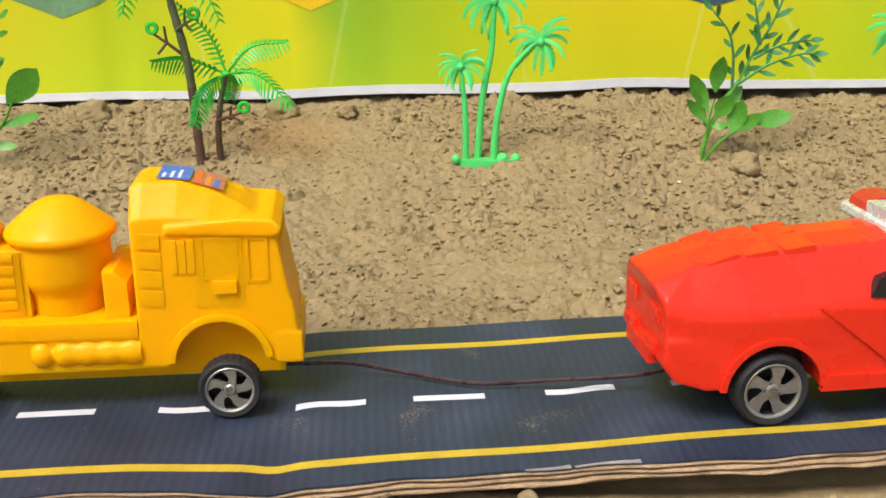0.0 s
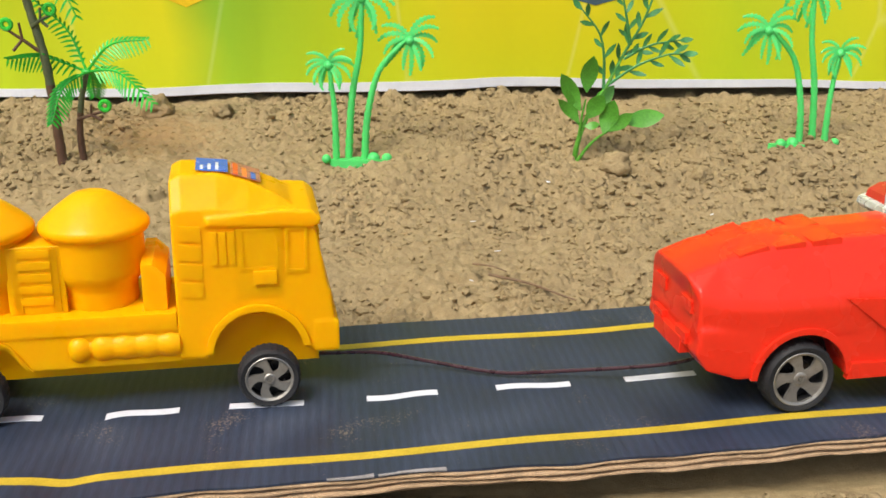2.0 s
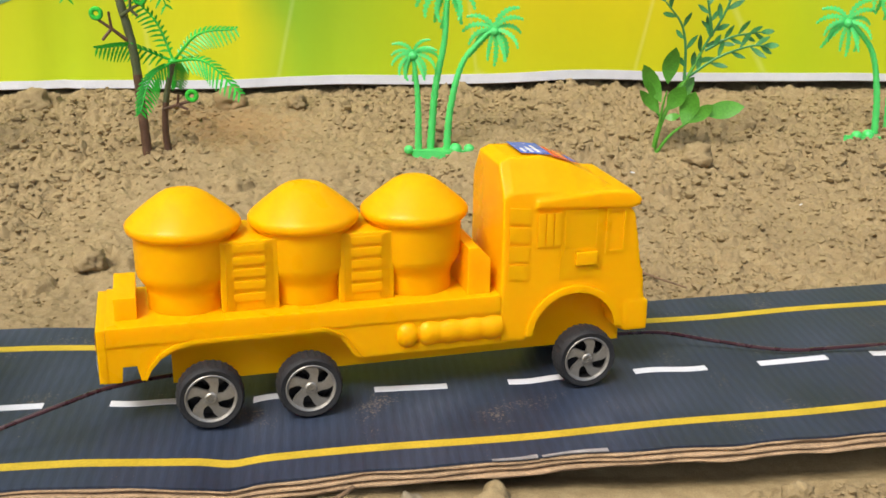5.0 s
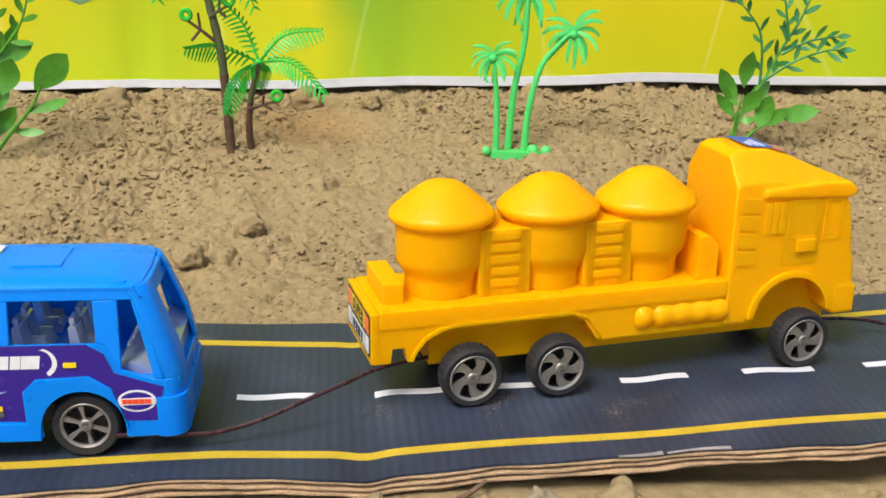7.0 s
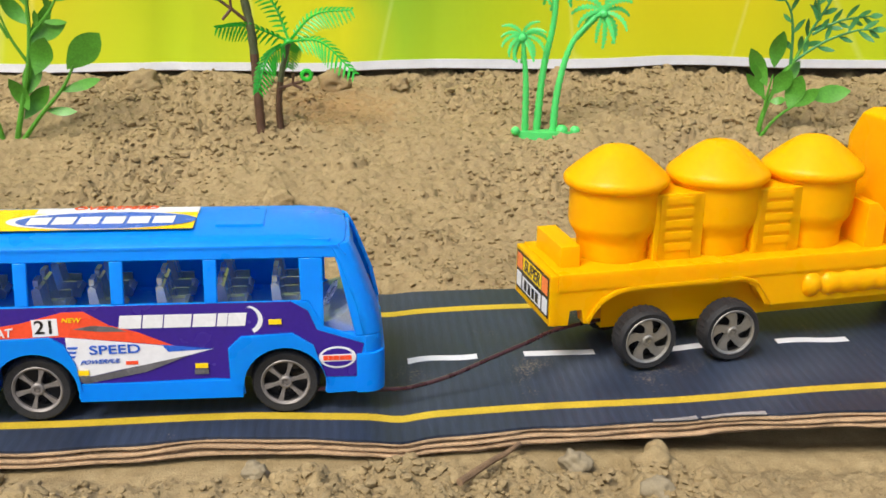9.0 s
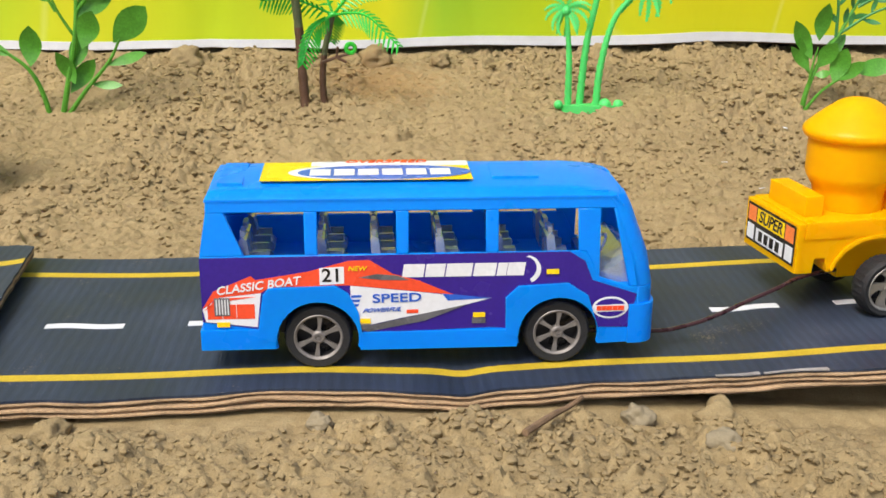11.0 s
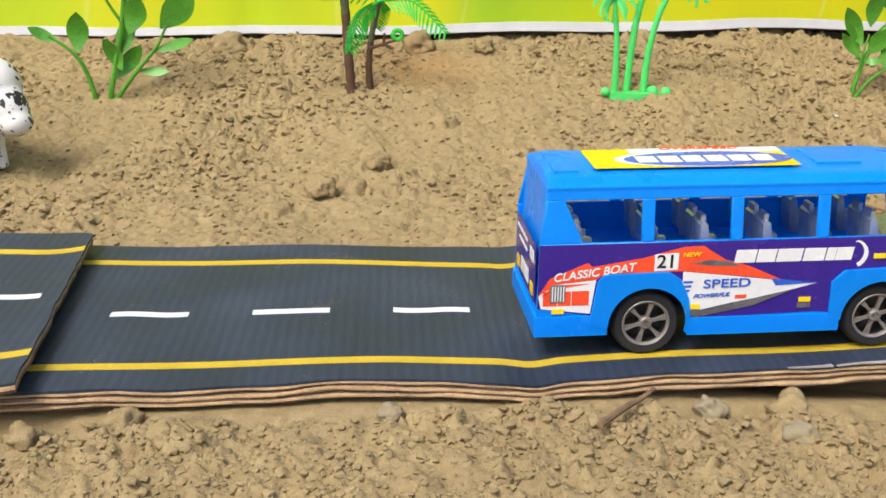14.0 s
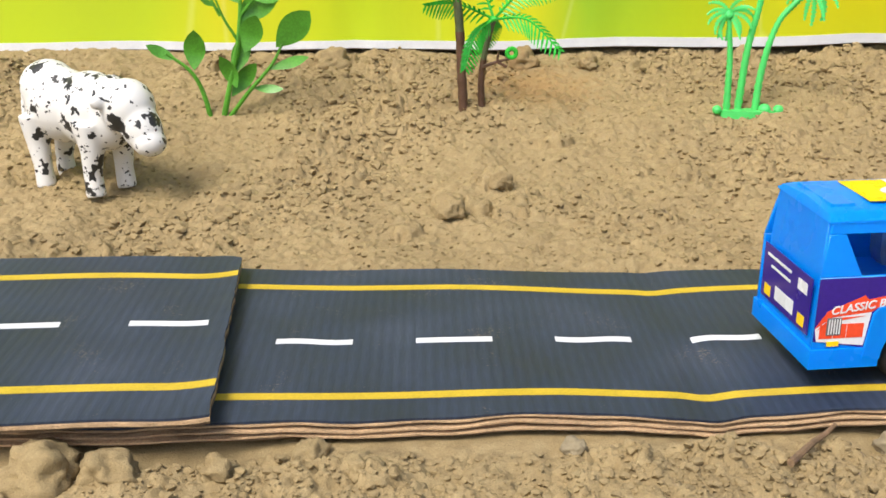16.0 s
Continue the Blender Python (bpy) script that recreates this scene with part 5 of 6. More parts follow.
# ---------------------------------------------------------------- the red police car; x runs forwards from its rear axle, y from its near side
def build_car():
    W = 0.054
    car = thing("police_car", "glossy red plastic toy sports car with a police light bar", "toy car")
    bm = bmesh.new()
    zl = 0.0360
    low = [(-0.0440, zl), (-0.0455, 0.0260), (-0.0400, 0.0195), (-0.0260, 0.0155), (-0.0190, 0.0155)] + arc(0.0, 0.0150, 0.0182, 176, 4, 16)
    low += [(0.0200, 0.0140), (0.0690, 0.0140)] + arc(0.0880, 0.0150, 0.0178, 176, 4, 16) + [(0.1080, 0.0150), (0.1260, 0.0170), (0.1320, 0.0240), (0.1290, 0.0330), (0.1200, zl)]
    prism(bm, low, 0.0008, W - 0.0008)
    for v in bm.verts:
        if v.co.x < -0.019:
            k = (-0.019 - v.co.x) / 0.026
            v.co.y = W / 2 + (v.co.y - W / 2) * (1 - 0.06 * k)
            v.co.x += 0.004 * k * (abs(v.co.y - W / 2) / (W / 2))
    stations = ((-0.0440, 0.0035, 0.0505, 0.0125, 0.0545, 0.0552), (-0.0310, 0.0020, 0.0478, 0.0120, 0.0590, 0.0600), (-0.012, 0.0004, 0.0470, 0.0125, 0.0632, 0.0645), (0.014, 0.0, 0.0476, 0.0130, 0.0648, 0.0660), (0.034, 0.0006, 0.0492, 0.0130, 0.0655, 0.0668),
                (0.056, 0.0008, 0.0490, 0.0125, 0.0670, 0.0682), (0.082, 0.0006, 0.0450, 0.0120, 0.0560, 0.0575), (0.108, 0.0010, 0.0410, 0.0110, 0.0430, 0.0440), (0.128, 0.0070, 0.0370, 0.0160, 0.0375, 0.0380))
    rows = []
    for x, ys, zs, ye, ze, zc in stations:
        sec = [(ys + 0.0004, zl - 0.004), (ys, zs - 0.0045), (ys + 0.0012, zs), (ye, ze), (W / 2, zc), (W - ye, ze), (W - ys - 0.0012, zs), (W - ys, zs - 0.0045), (W - ys - 0.0004, zl - 0.004)]
        rows.append([bm.verts.new((x + (0.0025 if abs(y - W / 2) > 0.017 and x < -0.04 else 0.0), y, z)) for y, z in sec])
    for a, b in zip(rows, rows[1:]):
        for i in range(8):
            bm.faces.new((a[i], b[i], b[i + 1], a[i + 1]))
    bm.faces.new(rows[0])
    bm.faces.new(rows[-1][::-1])
    body = part("body", bm, RED, car)
    fuse = body.modifiers.new("fuse", "REMESH")
    fuse.mode, fuse.voxel_size, fuse.use_smooth_shade = "VOXEL", 0.0007, True
    soft = body.modifiers.new("soften", "SMOOTH")
    soft.factor, soft.iterations = 0.5, 9
    # engine-cover fins in two rows, ramped
    for k in range(3):
        x = -0.024 + 0.0145 * k
        zb, rise = ((0.0592, 0.0020), (0.0618, 0.0003), (0.0632, 0.0))[k]
        for y in (0.0120, W - 0.0250):
            fin = [(x, zb - 0.002), (x + 0.0120, zb - 0.0006), (x + 0.0120, zb + 0.0026 + rise), (x + 0.0110, zb + 0.0031 + rise), (x, zb + 0.0018)]
            part("engine_fin", bevelled(prism(bmesh.new(), fin, y, y + 0.013), 0.0009, 3), RED, body)
    for s in (0, 1):
        f = (lambda y: y) if not s else (lambda y: W - y)
        def slab(name, pts, a, b, mat=RED, bev=0.0005, par=body, label=""):
            return part(name, bevelled(prism(bmesh.new(), pts, min(f(a), f(b)), max(f(a), f(b))), bev, 1), mat, par, label)
        slab("side_window", [(0.0345, 0.0490), (0.0365, 0.0560), (0.0520, 0.0620), (0.0700, 0.0590), (0.0820, 0.0500), (0.0560, 0.0478)], 0.0008, 0.0046, BLACK, 0.0004, body, "black side window")
        slab("door_panel", [(0.0150, 0.0462), (0.0700, 0.0440), (0.0680, 0.0200), (0.0480, 0.0200), (0.0360, 0.0300)], -0.0004, 0.0020)
        slab("side_sill", [(0.0185, 0.0135), (0.0700, 0.0135), (0.0690, 0.0190), (0.0200, 0.0200)], -0.0008, 0.0020)
        out, inn = arc(0.0, 0.0150, 0.0205, 178, 2, 18), arc(0.0, 0.0150, 0.0180, 2, 178, 18)
        slab("wheel_arch", out + inn, -0.0006, 0.0020)
        tail = bevelled(box(bmesh.new(), -0.0424, -0.0390, min(f(0.0095), f(0.0195)), max(f(0.0095), f(0.0195)), 0.0400, 0.0450), 0.0006, 2)
        part("tail_light", tail, RED, body)
        part("rear_vent", bevelled(box(bmesh.new(), -0.0432, -0.0390, min(f(0.0105), f(0.0205)), max(f(0.0105), f(0.0205)), 0.0275, 0.0320), 0.0006, 2), RED, body)
    part("diffuser", bevelled(box(bmesh.new(), -0.0436, -0.0350, 0.014, W - 0.014, 0.0225, 0.0290), 0.0014, 3), RED, body)
    part("interior", bevelled(box(bmesh.new(), -0.020, 0.110, 0.014, W - 0.014, 0.0140, 0.0340), 0.001), BLACK, car)
    part("axle", tube(bmesh.new(), [(0.0, 0.003, 0.0145), (0.0, W - 0.003, 0.0145)], 0.0012), RED, car)
    # light bar: a deep silver tray across the roof, a red and a blue dome and a silver box between them
    tray = [(0.0500, 0.0640), (0.0650, 0.0652), (0.0678, 0.0676), (0.0672, 0.0698), (0.0640, 0.0708), (0.0520, 0.0700), (0.0482, 0.0686), (0.0478, 0.0662)]
    bar = part("light_bar", bevelled(prism(bmesh.new(), tray, -0.0025, W + 0.0010), 0.0020, 3), CHROME, car, "chrome light bar with red and blue domes")
    dome = [(0.0502, 0.0692), (0.0654, 0.0702), (0.0650, 0.0728), (0.0622, 0.0750), (0.0556, 0.0746), (0.0512, 0.0722)]
    for y0, y1, mat in ((-0.0005, 0.0190, LAMP_BLUE), (W - 0.0150, W - 0.0010, LAMP_RED)):
        part("lamp", bevelled(prism(bmesh.new(), dome, y0, y1), 0.0022, 3), mat, bar)
    part("label_plate", bevelled(box(bmesh.new(), 0.0500, 0.0652, 0.0192, W - 0.0152, 0.0690, 0.0740), 0.0016, 3), CHROME, bar)
    for x in (0.0, 0.0880):
        add_wheel(CAR_WHEEL, car, x, 0.0046, 0.0145)
        add_wheel(CAR_WHEEL, car, x, W - 0.0046, 0.0145, True)
    return car


truck, bus, car = build_truck(), build_bus(), build_car()


# ---------------------------------------------------------------- tow wires
def build_wire(label, ctrl, r=0.0008):
    ob = new("tow_wire", finish("tow_wire", tube(bmesh.new(), curve_points(ctrl, 10), r, 8), WIRE))
    return tagged(ob, label, "wire", "tow wires")


front_wire = build_wire("thin dark maroon wire between lorry and car", [(-0.060, -0.006, 0.0125), (-0.020, -0.001, 0.0125), (0.0, 0.0, 0.0125), (0.0180, 0.0060, 0.0105), (0.0353, 0.0130, 0.0072), (0.0564, 0.0125, 0.0034), (0.0838, 0.0050, 0.0020), (0.1099, 0.0045, 0.0030), (0.1500, 0.0, 0.0080), (0.170, 0.001, 0.0130)])
rear_wire = build_wire("thin dark maroon wire between coach and lorry", [(-0.128, -0.004, 0.0085), (-0.1000, -0.0060, 0.0062), (-0.0893, -0.0058, 0.0066), (-0.0771, -0.0052, 0.0090), (-0.0625, -0.0030, 0.0130), (-0.0470, 0.0010, 0.0160), (-0.0339, 0.0080, 0.0165), (-0.010, 0.0190, 0.0140), (0.02, 0.022, 0.0130), (0.060, 0.0225, 0.0125), (0.100, 0.0220, 0.0125)])


# ---------------------------------------------------------------- plants stuck in the sand
def soil(x, y):
    return float(sand_height(np.array([x]), np.array([y]))[0])


def blade(bm, pts, widths, normal, thick=0.0005):
    """A thin bent leaf along pts, with a raised midrib."""
    n = Vector(normal).normalized()
    rows = []
    for i, p in enumerate(pts):
        p = Vector(p)
        d = (Vector(pts[min(i + 1, len(pts) - 1)]) - Vector(pts[max(i - 1, 0)])).normalized()
        s = d.cross(n)
        s = s.normalized() if s.length > 1e-6 else Vector((1, 0, 0))
        up = s.cross(d).normalized()
        w = widths[i]
        rows.append([bm.verts.new(p - s * w + up * 0.12 * w), bm.verts.new(p + up * (thick - 0.10 * w)), bm.verts.new(p + s * w + up * 0.12 * w), bm.verts.new(p - up * thick)])
    for a, b in zip(rows, rows[1:]):
        for i in range(4):
            bm.faces.new((a[i], a[(i + 1) % 4], b[(i + 1) % 4], b[i]))
    bm.faces.new(rows[0][::-1])
    bm.faces.new(rows[-1])
    return bm


def palm_frond(c, ang, length, depth):
    """A moulded frond that leaves the crown c at an angle, and droops."""
    pts, p, a = [], Vector(c), ang
    n = 19
    side = 1 if math.cos(ang) >= 0 else -1
    for i in range(n):
        pts.append(p.copy())
        p = p + Vector((math.cos(a), depth, math.sin(a))) * (length / n)
        a -= side * (0.080 + 0.024 * i / n) * (1.0 if math.sin(ang) > -0.6 else 0.25)
    # toothed edges, widest before the middle
    w = [length / 0.026 * 0.0021 * (0.25 + math.sin(math.pi * min(1.0, 0.12 + 0.86 * i / n)) ** 0.8) / 1.25 * (1.15 if i % 2 else 0.5) for i in range(n)]
    return blade(bmesh.new(), pts, w, (0.1, -1, 0.25), 0.0005)


def build_green_palm(x0, y0, z0, flip):
    """Three ringed trunks on one moulded foot."""
    ob = thing("toy_palm", "bright green plastic toy palm with three ringed trunks", "toy tree", "green palms")
    ob.matrix_basis = pose(x0, y0, z0)
    s = -1 if flip else 1
    rs = np.random.RandomState(3)
    trunks = [([(-0.0115, 0, -0.006), (-0.0120, 0, 0.028), (-0.0140, 0, 0.0500)], 0.0024, 0.0014, (-0.0152, 0, 0.0590), 0.0185),
              ([(-0.0040, 0.002, -0.006), (-0.0010, 0.002, 0.036), (0.0045, 0.002, 0.067), (0.0060, 0.002, 0.0940)], 0.0025, 0.0016, (0.0060, 0.002, 0.0990), 0.026),
              ([(0.0062, -0.001, -0.008), (0.0085, -0.001, 0.025), (0.0160, -0.001, 0.054), (0.0305, -0.001, 0.0715)], 0.0025, 0.0015, (0.0355, -0.001, 0.0740), 0.023)]
    for ctrl, r0, r1, crown, size in trunks:
        pts = curve_points([(s * a, b, c) for a, b, c in ctrl], 14)
        radii = [(r0 + (r1 - r0) * i / (len(pts) - 1)) * (1.10 if i % 2 else 0.90) for i in range(len(pts))]
        part("trunk", tube(bmesh.new(), pts, radii, 10), PALM_GREEN, ob)
        c = (s * crown[0], crown[1], crown[2])
        heart = bmesh.new()
        bmesh.ops.create_icosphere(heart, subdivisions=2, radius=0.0030, matrix=Matrix.Translation((c[0], c[1], c[2] - 0.001)))
        tube(heart, [pts[-1], Vector(c)], [r1, r1], 8)
        part("crown", heart, PALM_GREEN, ob)
        for k, a in enumerate((8, 32, 58, 84, 112, 140, 166, 190, 215, 246, 275, 300, 335)):
            part("frond", palm_frond(c, radians(a + rs.uniform(-6, 6)), size * rs.uniform(0.88, 1.08), rs.uniform(-0.45, 0.25)), PALM_GREEN, ob)
    bm = bmesh.new()
    foot = [(s * 0.006 + (0.021 + 0.002 * math.sin(5 * t)) * math.cos(t), -0.003 + (0.0048 + 0.0014 * math.cos(4 * t)) * math.sin(t)) for t in np.linspace(0, 2 * math.pi, 25)[:-1]]
    prism(bm, foot, -0.009, -0.0012, "z")
    for a, b, r in ((0.012, -0.003, 0.0042), (0.0205, -0.004, 0.0036), (-0.018, -0.002, 0.0030)):
        bmesh.ops.create_icosphere(bm, subdivisions=2, radius=r, matrix=Matrix.Translation((s * a, b, -0.0012)))
    part("foot", bm, PALM_GREEN, ob)
    return ob


build_green_palm(0.1040, 0.303, 0.0225, False)
build_green_palm(0.4085, 0.308, 0.0265, True)


def feather(ctrl, mat_parent, length=0.0105, name="frond"):
    """A feather-shaped frond: a rib with two ranks of narrow leaflets."""
    pts = curve_points(ctrl, 8)
    bm = bmesh.new()
    n = len(pts)
    tube(bm, pts, [0.00095 - 0.0005 * i / n for i in range(n)], 6)
    for i in range(2, n):
        d = (pts[min(i + 1, n - 1)] - pts[i - 1]).normalized()
        k = math.sin(math.pi * (0.12 + 0.82 * i / n)) ** 0.7
        for s in (-1, 1):
            base = pts[i]
            side = d.cross(Vector((0, -1, 0))).normalized() * s
            tip = base + (side * (0.75 if side.z < 0 else 0.5) + d * 0.45 + Vector((0, -0.35 * s, -0.28))) * length * k
            blade(bm, [base, base.lerp(tip, 0.5) + Vector((0, 0, 0.0004)), tip], [0.00055, 0.00074, 0.00026], (0.1, -1, 0.2), 0.00018)
    part(name, bm, FROND_GREEN, mat_parent)


def build_brown_palm():
    ob = thing("toy_palm", "toy palm with two thin brown trunks and feathery green fronds", "toy tree")
    ob.matrix_basis = pose(-0.070, 0.297, 0.0)
    def trunk(ctrl, r0, r1, upper):
        pts = curve_points(ctrl, 12)
        n = len(pts)
        radii = [(r0 + (r1 - r0) * i / (n - 1)) * (1.05 if i % 3 else 0.95) for i in range(n)]
        cut = int(n * upper)
        low = part("trunk", tube(bmesh.new(), pts[:cut + 1], radii[:cut + 1], 10), TRUNK_BROWN, ob)
        part("upper_trunk", tube(bmesh.new(), pts[cut:], radii[cut:], 10), TRUNK_GREEN, ob, "dull green upper trunk")
    trunk([(-0.0050, 0, 0.012), (-0.0070, 0, 0.045), (-0.0095, 0, 0.085), (-0.0170, 0, 0.124), (-0.0215, 0, 0.158)], 0.0031, 0.0023, 0.42)
    trunk([(0.0065, 0.004, 0.014), (0.0055, 0.004, 0.040), (0.0080, 0.004, 0.060), (0.0130, 0.004, 0.079)], 0.0024, 0.0016, 0.55)
    c = (0.0130, 0.004, 0.0785)
    hub = bmesh.new()
    bmesh.ops.create_icosphere(hub, subdivisions=2, radius=0.0026, matrix=Matrix.Translation(c) @ Matrix.Diagonal((1.4, 1, 0.7, 1)))
    part("crown", hub, FROND_GREEN, ob)
    for mid, tip in (((0.029, 0.000, 0.0950), (0.0510, -0.004, 0.0985)), ((0.033, -0.004, 0.0790), (0.0525, -0.010, 0.0615)), ((-0.010, 0.000, 0.0880), (-0.0290, -0.006, 0.0880)), ((0.001, -0.010, 0.0710), (-0.0055, -0.016, 0.0520)), ((0.003, 0.010, 0.102), (-0.0150, 0.012, 0.1200)), ((0.012, 0.020, 0.074), (0.010, 0.034, 0.058))):
        feather([c, mid, tip], ob)
    c = (-0.0215, 0, 0.157)
    for mid, tip in (((-0.004, -0.002, 0.150), (0.0120, -0.006, 0.1130)), ((-0.037, -0.004, 0.150), (-0.0440, -0.008, 0.1180)), ((0.001, 0.004, 0.170), (0.026, 0.006, 0.160)), ((-0.043, 0.004, 0.172), (-0.070, 0.006, 0.160)), ((-0.020, -0.02, 0.165), (-0.018, -0.036, 0.140)), ((-0.016, 0.006, 0.180), (-0.006, 0.008, 0.200))):
        feather([c, mid, tip], ob, 0.012)
    # ring-shaped fruit on stub branches
    for (a, b), (x, z), mat in (((-0.0125, 0.092), (-0.0285, 0.1080), TRUNK_BROWN), ((-0.0150, 0.106), (-0.0030, 0.1165), TRUNK_GREEN), ((0.0060, 0.050), (0.0235, 0.0590), TRUNK_BROWN)):
        tw = bmesh.new()
        tube(tw, [(a, -0.002, b), ((a + x) / 2, -0.004, (b + z) / 2 - 0.001), (x, -0.005, z - 0.003)], [0.0012, 0.0010, 0.0008], 7)
        tube(tw, [((a + x) / 2, -0.004, (b + z) / 2 - 0.001), ((a + x) / 2 + 0.35 * (x - a), -0.005, b + 0.0005)], [0.0010, 0.0009], 7)
        tube(tw, [((a + x) / 2, -0.004, (b + z) / 2 - 0.001), ((a + x) / 2 + 0.05 * (x - a), -0.005, z + 0.001)], [0.0009, 0.0008], 7)
        part("twig", tw, mat, ob)
        m = Matrix.Translation((x, -0.005, z)) @ Matrix.Rotation(radians(90), 4, "X")
        part("fruit", lathe(bmesh.new(), [(0.0014, -0.0004), (0.0022, -0.0014), (0.0034, -0.0014), (0.0042, 0.0), (0.0034, 0.0014), (0.0022, 0.0014), (0.0014, 0.0004)], 18, m, closed=True), FROND_GREEN, ob)
    return ob


build_brown_palm()


def ovate(p, q, w, bend=0.1, normal=(0.1, -1, 0.35)):
    """An ovate leaf from p to q."""
    p, q = Vector(p), Vector(q)
    n = Vector(normal)
    pts, ws = [], []
    for i in range(9):
        t = i / 8
        pts.append(p.lerp(q, t) + n.normalized() * (-bend * (q - p).length * math.sin(math.pi * t)) + Vector((0, 0, -bend * 0.5 * (q - p).length * t * t)))
        ws.append(max(0.0002, w * 0.5 * 0.98 * math.sin(math.pi * t ** 1.2) ** 0.72))
    return blade(bmesh.new(), pts, ws, normal, 0.00035)


def build_leafy(x0, y0, label, stems, leaves, sprays, dark):
    ob = thing("toy_plant", label, "toy plant", "leafy plants")
    ob.matrix_basis = pose(x0, y0, 0.0)
    rs = np.random.RandomState(int(abs(x0) * 1000))
    for ctrl, r in stems:
        pts = curve_points([(a, b, c) for a, b, c in ctrl], 8)
        n = len(pts)
        part("stem", tube(bmesh.new(), pts, [r * (1 - 0.55 * i / n) for i in range(n)], 8), LEAF_GREEN, ob)
    for p, q, w in leaves:
        part("leaf", ovate(p, q, w, rs.uniform(0.04, 0.16), (rs.uniform(-0.35, 0.35), -1, rs.uniform(0.1, 0.6))), LEAF_GREEN, ob)
    for ctrl, count, size in sprays:
        pts = curve_points(ctrl, 10)
        n = len(pts)
        part("twig", tube(bmesh.new(), pts, [0.0011 - 0.0006 * i / n for i in range(n)], 6), dark, ob)
        for k in range(count):
            i = int(2 + (n - 3) * (k + 0.5) / count)
            d = (pts[min(i + 1, n - 1)] - pts[i - 1]).normalized()
            side = d.cross(Vector((0, -1, 0))).normalized() * (1 if k % 2 else -1)
            tip = pts[i] + (d * 0.75 + side * rs.uniform(0.45, 0.8) + Vector((0, rs.uniform(-0.5, 0.3), 0))) * size * rs.uniform(0.9, 1.3)
            part("leaf", ovate(pts[i], tip, size * 0.32, 0.08, (rs.uniform(-0.4, 0.4), -1, rs.uniform(0.0, 0.5))), dark, ob)
        part("leaf", ovate(pts[-1], pts[-1] + (pts[-1] - pts[-3]).normalized() * size, size * 0.4), dark, ob)
    return ob


build_leafy(0.2465, 0.3025, "green plastic plant with broad lower leaves and small upper leaves",
            [([(0, 0, 0.008), (0.003, 0, 0.030), (0.010, 0, 0.050), (0.020, 0, 0.066), (0.030, 0.002, 0.085)], 0.0019), ([(0.001, -0.001, 0.014), (0.012, -0.003, 0.030), (0.030, -0.005, 0.043)], 0.0013), ([(0.003, 0, 0.028), (0.004, -0.002, 0.045), (0.006, -0.003, 0.058)], 0.0011)],
            [((0.0065, -0.002, 0.062), (0.0095, -0.004, 0.0870), 0.0130), ((0.003, -0.002, 0.050), (-0.011, -0.004, 0.0765), 0.0105), ((0.003, -0.002, 0.042), (-0.0125, -0.005, 0.0600), 0.0065), ((0.003, -0.001, 0.040), (-0.006, -0.003, 0.0650), 0.0060),
             ((0.030, -0.005, 0.043), (0.0570, -0.008, 0.0490), 0.0120), ((0.018, -0.004, 0.036), (0.0240, -0.006, 0.0590), 0.0130), ((0.022, -0.005, 0.037), (0.0360, -0.008, 0.0500), 0.0090), ((0.008, -0.002, 0.045), (0.0170, -0.006, 0.0620), 0.0120), ((0.010, 0, 0.047), (0.0260, 0.004, 0.0660), 0.0100), ((0.006, -0.002, 0.040), (0.0150, -0.007, 0.0430), 0.0055)],
            [([(0.020, 0, 0.066), (0.030, 0.002, 0.085), (0.042, 0.003, 0.106), (0.050, 0.003, 0.130), (0.054, 0.003, 0.150)], 15, 0.0115), ([(0.020, 0, 0.066), (0.038, -0.003, 0.079), (0.056, -0.005, 0.086), (0.066, -0.006, 0.0870)], 8, 0.0105), ([(0.030, 0, 0.083), (0.046, -0.003, 0.092), (0.064, -0.004, 0.0950)], 8, 0.0095),
             ([(0.018, 0, 0.064), (0.017, 0, 0.085), (0.013, 0, 0.100), (0.002, 0, 0.1135)], 6, 0.0105), ([(0.034, 0, 0.092), (0.030, -0.002, 0.108), (0.026, -0.002, 0.125)], 6, 0.0095)], LEAF_DARK)
